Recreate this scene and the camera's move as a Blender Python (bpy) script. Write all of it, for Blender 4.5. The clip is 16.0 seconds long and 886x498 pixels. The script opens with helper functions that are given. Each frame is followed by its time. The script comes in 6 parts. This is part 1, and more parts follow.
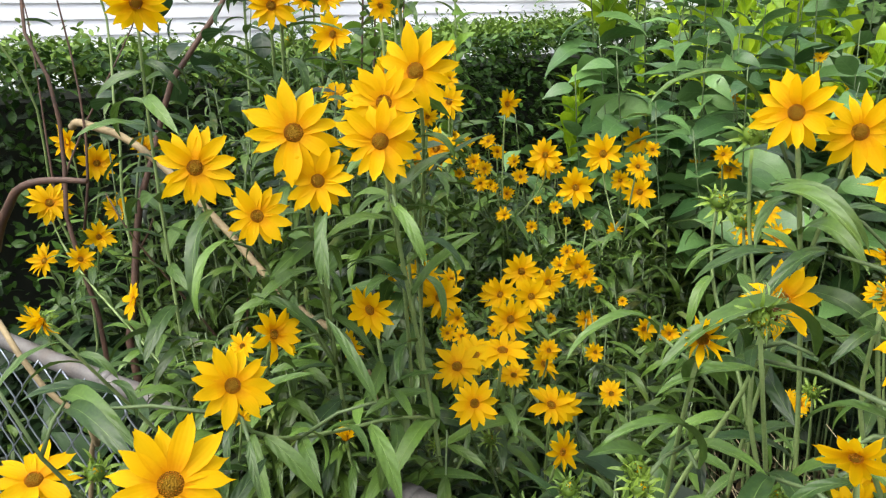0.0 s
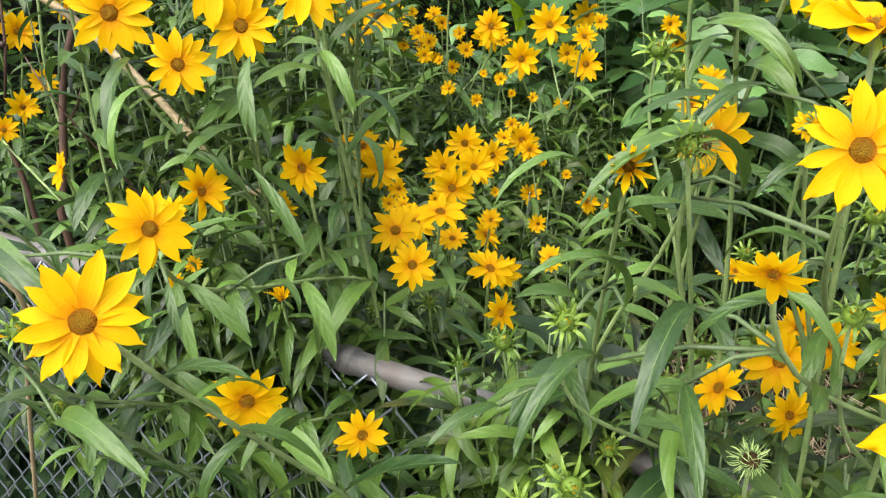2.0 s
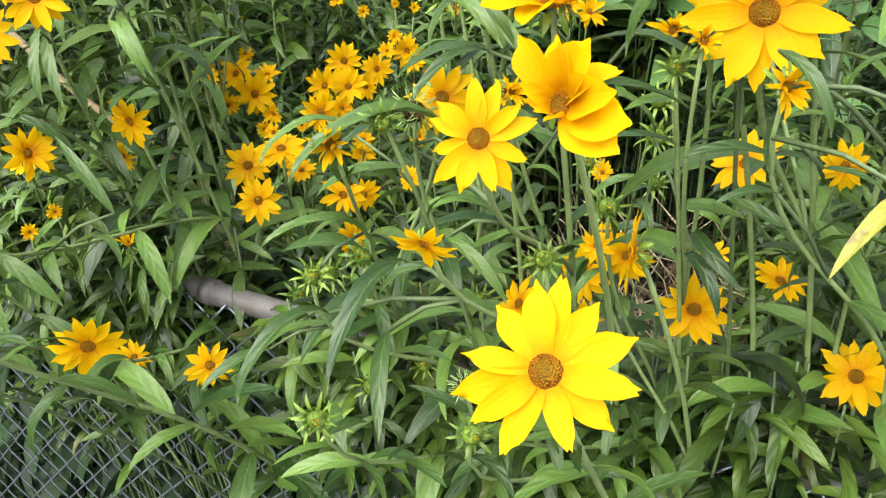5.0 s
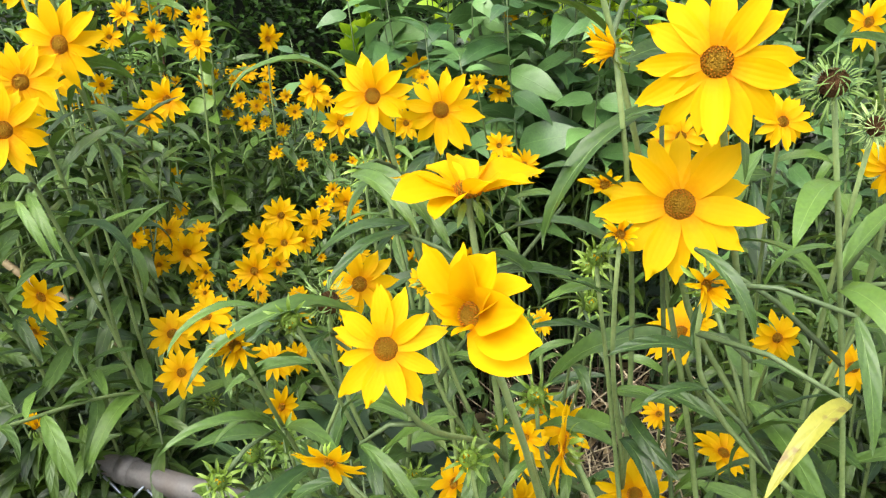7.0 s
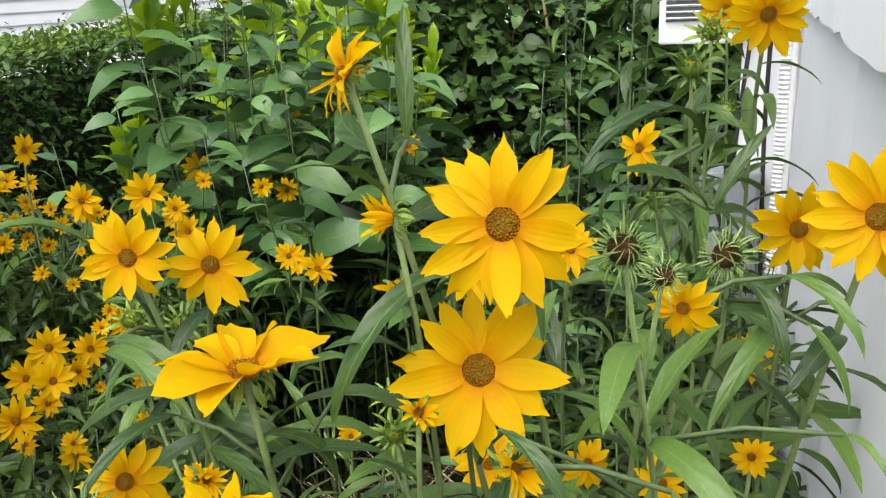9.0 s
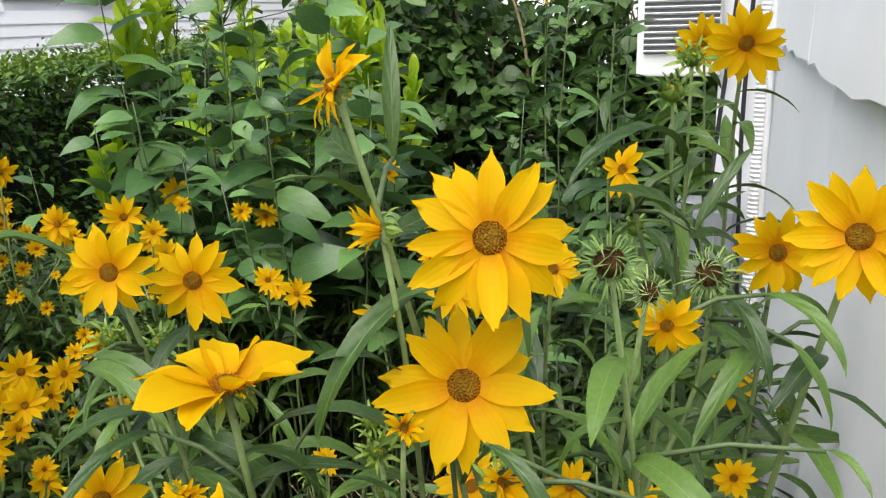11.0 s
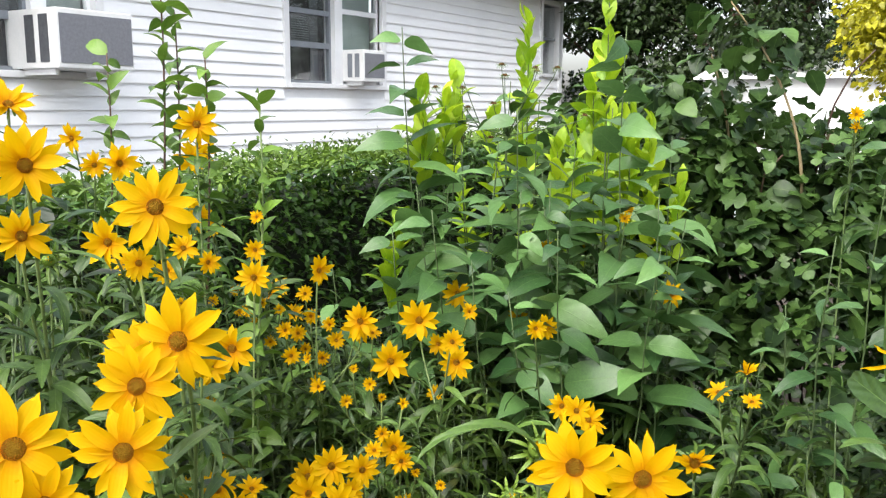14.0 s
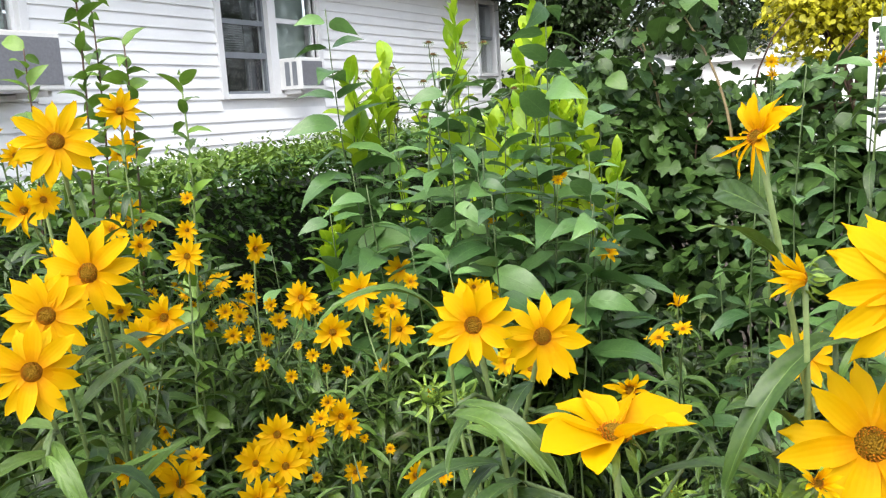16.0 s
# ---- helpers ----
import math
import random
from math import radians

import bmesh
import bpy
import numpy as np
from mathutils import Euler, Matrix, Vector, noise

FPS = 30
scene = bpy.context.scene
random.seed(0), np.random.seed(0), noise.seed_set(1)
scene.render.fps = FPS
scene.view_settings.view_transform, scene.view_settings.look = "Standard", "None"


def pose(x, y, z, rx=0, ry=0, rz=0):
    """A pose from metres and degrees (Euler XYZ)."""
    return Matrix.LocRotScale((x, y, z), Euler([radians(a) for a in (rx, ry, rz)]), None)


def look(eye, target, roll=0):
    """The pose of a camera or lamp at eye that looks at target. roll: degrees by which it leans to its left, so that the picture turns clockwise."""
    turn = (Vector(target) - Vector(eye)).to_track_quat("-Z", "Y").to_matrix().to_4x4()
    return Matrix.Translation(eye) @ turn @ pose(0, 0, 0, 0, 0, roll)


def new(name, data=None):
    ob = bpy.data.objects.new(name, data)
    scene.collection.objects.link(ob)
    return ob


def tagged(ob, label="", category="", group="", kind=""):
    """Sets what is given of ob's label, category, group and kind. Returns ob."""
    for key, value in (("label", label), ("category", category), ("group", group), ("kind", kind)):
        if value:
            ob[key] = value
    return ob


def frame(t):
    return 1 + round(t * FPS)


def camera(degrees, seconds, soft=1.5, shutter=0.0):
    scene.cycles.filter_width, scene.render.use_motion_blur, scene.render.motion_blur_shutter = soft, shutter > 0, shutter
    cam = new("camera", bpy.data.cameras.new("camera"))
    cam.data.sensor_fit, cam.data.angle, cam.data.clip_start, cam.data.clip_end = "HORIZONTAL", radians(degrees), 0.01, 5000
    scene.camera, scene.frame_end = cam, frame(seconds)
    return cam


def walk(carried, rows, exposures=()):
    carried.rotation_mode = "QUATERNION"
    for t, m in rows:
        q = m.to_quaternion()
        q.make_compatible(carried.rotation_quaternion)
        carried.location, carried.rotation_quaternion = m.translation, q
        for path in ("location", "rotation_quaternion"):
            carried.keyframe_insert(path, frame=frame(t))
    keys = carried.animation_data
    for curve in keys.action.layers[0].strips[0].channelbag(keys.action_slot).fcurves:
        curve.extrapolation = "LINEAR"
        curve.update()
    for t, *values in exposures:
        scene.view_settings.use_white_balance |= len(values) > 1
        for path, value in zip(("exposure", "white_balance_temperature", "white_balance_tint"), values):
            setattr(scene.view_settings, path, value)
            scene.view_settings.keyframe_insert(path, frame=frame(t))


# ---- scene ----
cam = camera(54.9, 16.0, soft=1.25)
PATH = [
    (0, (0.182, 0.149, 1.826), (-1.15, 1.542, 1.294), -1.0),
    (0.5, (0.172, 0.155, 1.789), (-1.105, 1.563, 1.164), 0.3),
    (1, (0.174, 0.153, 1.78), (-1.06, 1.572, 1.1), 0.8),
    (1.5, (0.177, 0.158, 1.773), (-1.028, 1.577, 1.042), 0.8),
    (2, (0.193, 0.169, 1.776), (-1.002, 1.573, 1.002), -0.2),
    (2.5, (0.23, 0.187, 1.787), (-0.967, 1.574, 0.986), -1.1),
    (3, (0.282, 0.198, 1.808), (-0.875, 1.59, 0.959), -1.1),
    (3.5, (0.328, 0.235, 1.845), (-0.776, 1.637, 0.94), -1.9),
    (4, (0.366, 0.248, 1.854), (-0.707, 1.635, 0.892), -2.3),
    (4.2, (0.376, 0.249, 1.854), (-0.689, 1.6, 0.833), -2.6),
    (6.5, (0.377, 0.292, 1.893), (-0.687, 1.724, 0.988), -3.9),
    (7, (0.368, 0.318, 1.892), (-0.677, 1.854, 1.151), -2.5),
    (7.5, (0.358, 0.339, 1.911), (-0.671, 1.948, 1.317), -2.4),
    (8, (0.346, 0.355, 1.924), (-0.65, 2.016, 1.424), -2.2),
    (8.5, (0.343, 0.392, 1.923), (-0.424, 2.154, 1.371), -2.1),
    (9, (0.341, 0.403, 1.934), (-0.311, 2.198, 1.339), -2.6),
    (9.2, (0.341, 0.405, 1.934), (-0.277, 2.217, 1.357), -2.2),
    (11.3, (0.333, 0.394, 1.92), (-0.274, 2.229, 1.403), -1.6),
    (11.5, (0.322, 0.378, 1.918), (-0.326, 2.2, 1.409), -0.9),
    (12, (0.292, 0.334, 1.935), (-0.557, 2.076, 1.44), -0.8),
    (12.5, (0.218, 0.34, 1.955), (-0.708, 2.036, 1.437), -0.6),
    (13, (0.159, 0.339, 2.012), (-0.784, 2.053, 1.597), 0.2),
    (13.5, (0.145, 0.321, 2.029), (-0.849, 2.026, 1.707), 0.6),
    (14, (0.145, 0.315, 2.029), (-0.921, 1.974, 1.695), 0.3),
    (14.5, (0.147, 0.33, 2.018), (-0.922, 1.986, 1.679), -0.4),
    (15, (0.158, 0.317, 1.976), (-0.826, 2.034, 1.688), -1.7),
    (15.5, (0.165, 0.318, 1.951), (-0.798, 2.047, 1.659), -2.6),
    (16, (0.206, 0.316, 1.912), (-0.773, 2.031, 1.597), -3.5),
]
walk(cam, [(t, look(eye, target, roll)) for t, eye, target, roll in PATH], exposures=[(0.0, 1.47), (1.0, 1.78), (4.0, 1.82), (6.5, 1.86), (7.5, 1.68), (8.5, 1.28), (9.0, 1.18), (11.5, 1.08), (12.5, 1.32), (14.0, 1.58), (16.0, 1.58)])

# ---- light ----
world = bpy.data.worlds.new("overcast_sky")
scene.world = world
world.use_nodes = True
wn = world.node_tree
sky = wn.nodes.new("ShaderNodeTexSky")
sky.sky_type, sky.sun_disc = "NISHITA", False
SUN_EL, SUN_AZ = radians(58), radians(178)
sky.sun_elevation, sky.sun_rotation = SUN_EL, SUN_AZ
sky.air_density, sky.dust_density, sky.ozone_density = 1.0, 4.0, 1.0
wn.nodes["Background"].inputs["Strength"].default_value = 0.15
cloud_veil = wn.nodes.new("ShaderNodeHueSaturation")
cloud_veil.inputs["Saturation"].default_value = 0.45
wn.links.new(sky.outputs["Color"], cloud_veil.inputs["Color"])
wn.links.new(cloud_veil.outputs["Color"], wn.nodes["Background"].inputs["Color"])
sun = new("sun", bpy.data.lights.new("sun", "SUN"))
sun.data.energy, sun.data.angle, sun.data.color = 1.95, radians(80), (1.0, 0.97, 0.92)
sun_way = Vector((math.sin(SUN_AZ) * math.cos(SUN_EL), math.cos(SUN_AZ) * math.cos(SUN_EL), math.sin(SUN_EL)))
sun.matrix_world = look(sun_way * 30, (0, 0, 0))

# ---- materials ----


def material(name):
    m = bpy.data.materials.new(name)
    m.use_nodes = True
    return m, m.node_tree.nodes, m.node_tree.links, m.node_tree.nodes["Principled BSDF"]


def ramp(nodes, stops):
    r = nodes.new("ShaderNodeValToRGB")
    r.color_ramp.elements[0].position, r.color_ramp.elements[0].color = stops[0][0], (*stops[0][1], 1)
    r.color_ramp.elements[1].position, r.color_ramp.elements[1].color = stops[-1][0], (*stops[-1][1], 1)
    for p, c in stops[1:-1]:
        e = r.color_ramp.elements.new(p)
        e.color = (*c, 1)
    return r


def calc(nodes, links, op, a, b=None, c=None):
    n = nodes.new("ShaderNodeMath")
    n.operation = op
    for i, v in enumerate((a, b, c)):
        if v is None:
            continue
        if isinstance(v, (int, float)):
            n.inputs[i].default_value = v
        else:
            links.new(v, n.inputs[i])
    return n.outputs[0]


def blend(nodes, links, fac, a, b, mode="MIX"):
    n = nodes.new("ShaderNodeMix")
    n.data_type, n.blend_type = "RGBA", mode
    for sock, v in ((n.inputs[0], fac), (n.inputs[6], a), (n.inputs[7], b)):
        if isinstance(v, tuple):
            sock.default_value = (*v, 1)
        elif isinstance(v, (int, float)):
            sock.default_value = v
        else:
            links.new(v, sock)
    return n.outputs[2]


def noise_at(nodes, links, scale, detail=4.0, coord="Object"):
    tc = nodes.new("ShaderNodeTexCoord")
    n = nodes.new("ShaderNodeTexNoise")
    n.inputs["Scale"].default_value, n.inputs["Detail"].default_value = scale, detail
    links.new(tc.outputs[coord], n.inputs["Vector"])
    return n.outputs["Fac"]


def bump_on(nodes, links, bsdf, height, strength, distance):
    b = nodes.new("ShaderNodeBump")
    b.inputs["Strength"].default_value, b.inputs["Distance"].default_value = strength, distance
    links.new(height, b.inputs["Height"])
    links.new(b.outputs["Normal"], bsdf.inputs["Normal"])


def leafy(name, dark, light, vein, rough=0.45, through_light=0.25, island=False, veins=9.0, vein_mix=0.5, worn=(0.30, 0.24, 0.06), worn_mix=0.0, gloss=0.4):
    """A thin leaf or petal: colour by chance and grain, a pale midrib, side veins as relief, and light let through."""
    m, nodes, links, bsdf = material(name)
    src = nodes.new("ShaderNodeNewGeometry").outputs["Random Per Island"] if island else nodes.new("ShaderNodeObjectInfo").outputs["Random"]
    grain = noise_at(nodes, links, 38.0, 3.0)
    f = calc(nodes, links, "MULTIPLY_ADD", grain, 0.7, -0.35)
    f = calc(nodes, links, "ADD", src, f)
    col = ramp(nodes, [(0.0, dark), (0.55, tuple((a + b) / 2 for a, b in zip(dark, light))), (1.0, light)])
    links.new(f, col.inputs[0])
    uv = nodes.new("ShaderNodeUVMap")
    sep = nodes.new("ShaderNodeSeparateXYZ")
    links.new(uv.outputs[0], sep.inputs[0])
    across = calc(nodes, links, "ABSOLUTE", calc(nodes, links, "SUBTRACT", sep.outputs["Y"], 0.5))
    rib = calc(nodes, links, "SUBTRACT", 1.0, calc(nodes, links, "MULTIPLY", across, 44.0))
    rib = nodes_clamp(nodes, links, rib)
    out = blend(nodes, links, calc(nodes, links, "MULTIPLY", rib, vein_mix), col.outputs[0], vein)
    if worn_mix:
        spot = ramp(nodes, [(0.60, (0, 0, 0)), (0.72, (1, 1, 1))])
        links.new(noise_at(nodes, links, 9.0, 5.0), spot.inputs[0])
        out = blend(nodes, links, calc(nodes, links, "MULTIPLY", spot.outputs[0], worn_mix), out, worn)
    links.new(out, bsdf.inputs["Base Color"])
    bsdf.inputs["Roughness"].default_value = rough
    bsdf.inputs["Specular IOR Level"].default_value = gloss
    side = nodes.new("ShaderNodeTexWave")
    side.wave_type, side.bands_direction = "BANDS", "X"
    side.inputs["Scale"].default_value, side.inputs["Distortion"].default_value = veins / 6.3, 1.2
    comb = nodes.new("ShaderNodeCombineXYZ")
    links.new(calc(nodes, links, "SUBTRACT", sep.outputs["X"], calc(nodes, links, "MULTIPLY", across, 0.5)), comb.inputs[0])
    links.new(comb.outputs[0], side.inputs["Vector"])
    h = calc(nodes, links, "ADD", side.outputs["Fac"], calc(nodes, links, "MULTIPLY", rib, -1.5))
    bump_on(nodes, links, bsdf, h, 0.22, 0.002)
    glow = nodes.new("ShaderNodeBsdfTranslucent")
    links.new(blend(nodes, links, 0.35, out, tuple(min(1.0, v * 1.5) for v in light)), glow.inputs["Color"])
    mix = nodes.new("ShaderNodeMixShader")
    mix.inputs[0].default_value = through_light
    links.new(bsdf.outputs[0], mix.inputs[1])
    links.new(glow.outputs[0], mix.inputs[2])
    links.new(mix.outputs[0], nodes["Material Output"].inputs["Surface"])
    return m


def nodes_clamp(nodes, links, v):
    n = nodes.new("ShaderNodeClamp")
    links.new(v, n.inputs[0])
    return n.outputs[0]


def plain(name, a, b, rough=0.6, metal=0.0, scale=12.0, relief=0.3, depth=0.002, stain=None, stain_mix=0.0, stretch=None):
    """A solid surface whose colour wanders between a and b at two scales, with relief and stains."""
    m, nodes, links, bsdf = material(name)
    n1, n2 = noise_at(nodes, links, scale, 6.0), noise_at(nodes, links, scale * 7.3, 3.0)
    f = calc(nodes, links, "MULTIPLY_ADD", n2, 0.4, calc(nodes, links, "MULTIPLY", n1, 0.6))
    col = ramp(nodes, [(0.32, a), (0.68, b)])
    links.new(f, col.inputs[0])
    out = col.outputs[0]
    if stain:
        spot = ramp(nodes, [(0.52, (0, 0, 0)), (0.70, (1, 1, 1))])
        links.new(noise_at(nodes, links, scale * 0.31, 7.0), spot.inputs[0])
        out = blend(nodes, links, calc(nodes, links, "MULTIPLY", spot.outputs[0], stain_mix), out, stain)
    links.new(out, bsdf.inputs["Base Color"])
    bsdf.inputs["Metallic"].default_value = metal
    rr = ramp(nodes, [(0.3, (rough - 0.08,) * 3), (0.7, (rough + 0.08,) * 3)])
    links.new(n1, rr.inputs[0])
    links.new(rr.outputs[0], bsdf.inputs["Roughness"])
    bump_on(nodes, links, bsdf, f, relief, depth)
    return m


def petal_material(name, base, mid, tip, through_light=0.22):
    m, nodes, links, bsdf = material(name)
    uv = nodes.new("ShaderNodeUVMap")
    sep = nodes.new("ShaderNodeSeparateXYZ")
    links.new(uv.outputs[0], sep.inputs[0])
    rnd = nodes.new("ShaderNodeObjectInfo").outputs["Random"]
    f = calc(nodes, links, "MULTIPLY_ADD", rnd, 0.22, sep.outputs["X"])
    f = calc(nodes, links, "MULTIPLY_ADD", noise_at(nodes, links, 25.0, 3.0), 0.25, calc(nodes, links, "SUBTRACT", f, 0.2))
    col = ramp(nodes, [(0.0, base), (0.30, mid), (0.9, tip)])
    links.new(f, col.inputs[0])
    links.new(col.outputs[0], bsdf.inputs["Base Color"])
    bsdf.inputs["Roughness"].default_value = 0.55
    bsdf.inputs["Specular IOR Level"].default_value = 0.08
    ridge = calc(nodes, links, "SINE", calc(nodes, links, "MULTIPLY", sep.outputs["Y"], 31.0))
    bump_on(nodes, links, bsdf, ridge, 0.09, 0.003)
    glow = nodes.new("ShaderNodeBsdfTranslucent")
    links.new(col.outputs[0], glow.inputs["Color"])
    mix = nodes.new("ShaderNodeMixShader")
    mix.inputs[0].default_value = through_light
    links.new(bsdf.outputs[0], mix.inputs[1])
    links.new(glow.outputs[0], mix.inputs[2])
    links.new(mix.outputs[0], nodes["Material Output"].inputs["Surface"])
    return m


M_PETAL = petal_material("yellow_petal", (0.585, 0.264, 0.0012), (0.665, 0.382, 0.0016), (0.685, 0.428, 0.0022), 0.55)
M_DISC = plain("flower_disc", (0.22, 0.105, 0.006), (0.38, 0.215, 0.012), 0.8, scale=9.0, relief=1.0, depth=0.05)
M_FLORET = plain("disc_floret", (0.24, 0.062, 0.003), (0.56, 0.20, 0.006), 0.7, scale=14.0)
M_DEAD = plain("spent_disc", (0.085, 0.042, 0.018), (0.20, 0.105, 0.042), 0.9, scale=9.0, relief=1.0, depth=0.05)
M_BRACT = leafy("green_bract", (0.0520, 0.1000, 0.0110), (0.1750, 0.2700, 0.0330), (0.1258, 0.1924, 0.0370), through_light=0.2)
M_LEAF = leafy("sunflower_leaf", (0.0110, 0.0320, 0.0060), (0.0800, 0.1490, 0.0230), (0.2000, 0.3000, 0.0800), rough=0.42, vein_mix=0.5, worn=(0.11, 0.15, 0.04), worn_mix=0.12, gloss=0.36, through_light=0.15)
# darker than the leaf above: shaded gaps in the bed are painted as colour
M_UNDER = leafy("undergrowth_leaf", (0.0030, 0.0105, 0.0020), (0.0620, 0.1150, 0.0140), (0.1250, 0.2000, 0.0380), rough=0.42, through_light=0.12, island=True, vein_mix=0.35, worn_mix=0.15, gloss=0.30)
# darkened leaf colour: the shade the low leaves stand in is painted in
M_SHADE = leafy("shade_painted_leaf", (0.0050, 0.0140, 0.0050), (0.0260, 0.0560, 0.0180), (0.0500, 0.0900, 0.0350), rough=0.5, through_light=0.1, island=True, vein_mix=0.3, gloss=0.2)
M_CURL = leafy("curled_bract", (0.120, 0.200, 0.045), (0.300, 0.400, 0.140), (0.250, 0.340, 0.120), through_light=0.25)
M_STEM = plain("green_stem", (0.085, 0.135, 0.040), (0.180, 0.245, 0.085), 0.6, scale=30.0)
M_STALK = plain("dull_green_stem", (0.030, 0.055, 0.016), (0.075, 0.115, 0.036), 0.65, scale=30.0)
M_BROAD = leafy("broad_leaf", (0.0180, 0.0540, 0.0150), (0.1180, 0.2300, 0.0640), (0.1795, 0.2862, 0.0900), rough=0.36, gloss=0.42, through_light=0.18, vein_mix=0.3)
M_LIME = leafy("lime_leaf", (0.120, 0.250, 0.008), (0.400, 0.530, 0.020), (0.420, 0.540, 0.070), rough=0.42, through_light=0.35, island=True)
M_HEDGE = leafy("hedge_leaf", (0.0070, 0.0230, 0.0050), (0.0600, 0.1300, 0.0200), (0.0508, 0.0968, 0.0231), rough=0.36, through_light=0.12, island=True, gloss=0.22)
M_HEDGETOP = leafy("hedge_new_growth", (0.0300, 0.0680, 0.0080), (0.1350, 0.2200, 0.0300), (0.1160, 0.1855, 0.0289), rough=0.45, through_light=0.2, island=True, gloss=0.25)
M_VINE = leafy("vine_leaf", (0.0075, 0.0240, 0.0060), (0.0740, 0.1420, 0.0300), (0.130, 0.200, 0.055), rough=0.42, through_light=0.2, island=True, gloss=0.32)
M_SAPLING = leafy("sapling_leaf", (0.0338, 0.0800, 0.0100), (0.1400, 0.2500, 0.0320), (0.1771, 0.2754, 0.0610), rough=0.42)
M_ROSE = leafy("rose_leaf", (0.0077, 0.0218, 0.0065), (0.0276, 0.0613, 0.0171), (0.0490, 0.0858, 0.0266), rough=0.4)
M_TREE = leafy("tree_leaf", (0.0063, 0.0158, 0.0030), (0.0306, 0.0582, 0.0107), (0.0368, 0.0613, 0.0152), through_light=0.2, island=True)
M_GOLD = leafy("golden_leaf", (0.20, 0.20, 0.008), (0.46, 0.43, 0.016), (0.8, 0.7, 0.1), through_light=0.35, island=True)
M_WITHER = leafy("withered_leaf", (0.1000, 0.1150, 0.0200), (0.2300, 0.2250, 0.0320), (0.3400, 0.3060, 0.1275), island=False, worn=(0.10, 0.055, 0.02), worn_mix=0.8)
M_DRY = plain("dry_stalk", (0.0780, 0.0585, 0.0351), (0.2028, 0.1560, 0.0936), 0.85, scale=20.0, relief=0.6)
M_STRAW = plain("pale_straw", (0.16, 0.13, 0.075), (0.34, 0.29, 0.18), 0.85, scale=22.0, relief=0.5)
M_BARK = plain("brown_cane", (0.030, 0.015, 0.010), (0.080, 0.040, 0.023), 0.7, scale=24.0, relief=0.6, depth=0.004)
M_TAN = plain("tan_branch", (0.13, 0.095, 0.045), (0.27, 0.21, 0.11), 0.75, scale=18.0, relief=0.6, depth=0.004, stain=(0.13, 0.09, 0.06), stain_mix=0.5)
M_SOIL = plain("dark_soil", (0.012, 0.009, 0.006), (0.040, 0.029, 0.020), 0.95, scale=9.0, relief=1.0, depth=0.03, stain=(0.09, 0.07, 0.045), stain_mix=0.5)
# near-black, so that the hedge core reads as inner shade
M_CORE = plain("hedge_core_shade", (0.004, 0.006, 0.003), (0.014, 0.017, 0.008), 0.9, scale=20.0)
M_GALV = plain("galvanised_wire", (0.20, 0.23, 0.29), (0.36, 0.40, 0.46), 0.40, metal=0.85, scale=60.0)
M_RAIL = plain("weathered_rail", (0.085, 0.080, 0.078), (0.165, 0.158, 0.15), 0.62, metal=0.45, scale=30.0, relief=0.3, stain=(0.10, 0.075, 0.055), stain_mix=0.6)
M_SIDING = plain("white_vinyl_siding", (0.92, 0.925, 0.94), (0.95, 0.955, 0.965), 0.5, scale=2.0, relief=0.12, depth=0.003, stain=(0.74, 0.75, 0.76), stain_mix=0.35)
M_TRIM = plain("white_trim", (0.76, 0.77, 0.78), (0.84, 0.84, 0.85), 0.42, scale=6.0, relief=0.1)
M_SASH = plain("grey_sash", (0.20, 0.22, 0.25), (0.28, 0.30, 0.33), 0.45, metal=0.3, scale=8.0, relief=0.1)
# near-black panel colour, painted for the unlit room behind the glass
M_ROOM = plain("unlit_room_panel", (0.012, 0.013, 0.018), (0.03, 0.03, 0.04), 0.9, scale=3.0)
M_BLIND = plain("blind_slat", (0.055, 0.060, 0.070), (0.095, 0.10, 0.115), 0.6, scale=6.0)
M_CURTAIN = plain("pale_blind", (0.34, 0.40, 0.36), (0.46, 0.52, 0.47), 0.8, scale=5.0)
M_AC = plain("air_conditioner_shell", (0.70, 0.71, 0.70), (0.80, 0.80, 0.79), 0.45, scale=7.0, relief=0.1, stain=(0.5, 0.49, 0.46), stain_mix=0.4)
M_GRILLE = plain("dark_grille", (0.07, 0.075, 0.085), (0.14, 0.145, 0.155), 0.55, metal=0.5, scale=30.0)
M_COIL = plain("coil_grille", (0.15, 0.155, 0.175), (0.23, 0.235, 0.26), 0.6, metal=0.2, scale=40.0, relief=0.5)
M_SOFFIT = plain("grey_soffit", (0.10, 0.10, 0.105), (0.16, 0.16, 0.165), 0.7, scale=4.0)
M_ROOF = plain("roof_shingle", (0.07, 0.07, 0.075), (0.14, 0.135, 0.13), 0.9, scale=12.0, relief=0.8)
M_WALL = plain("painted_shingle", (0.88, 0.89, 0.92), (0.93, 0.94, 0.96), 0.65, scale=3.0, relief=0.25, depth=0.004, stain=(0.72, 0.72, 0.73), stain_mix=0.3)
M_PIPE = plain("white_pipe", (0.70, 0.71, 0.71), (0.82, 0.82, 0.82), 0.45, scale=9.0, stain=(0.5, 0.48, 0.44), stain_mix=0.4)
M_CABLE = plain("black_cable", (0.012, 0.012, 0.014), (0.03, 0.03, 0.035), 0.5, scale=30.0)
M_BOX = plain("grey_box", (0.20, 0.215, 0.24), (0.28, 0.295, 0.32), 0.5, scale=6.0, relief=0.15, stain=(0.15, 0.15, 0.15), stain_mix=0.3)

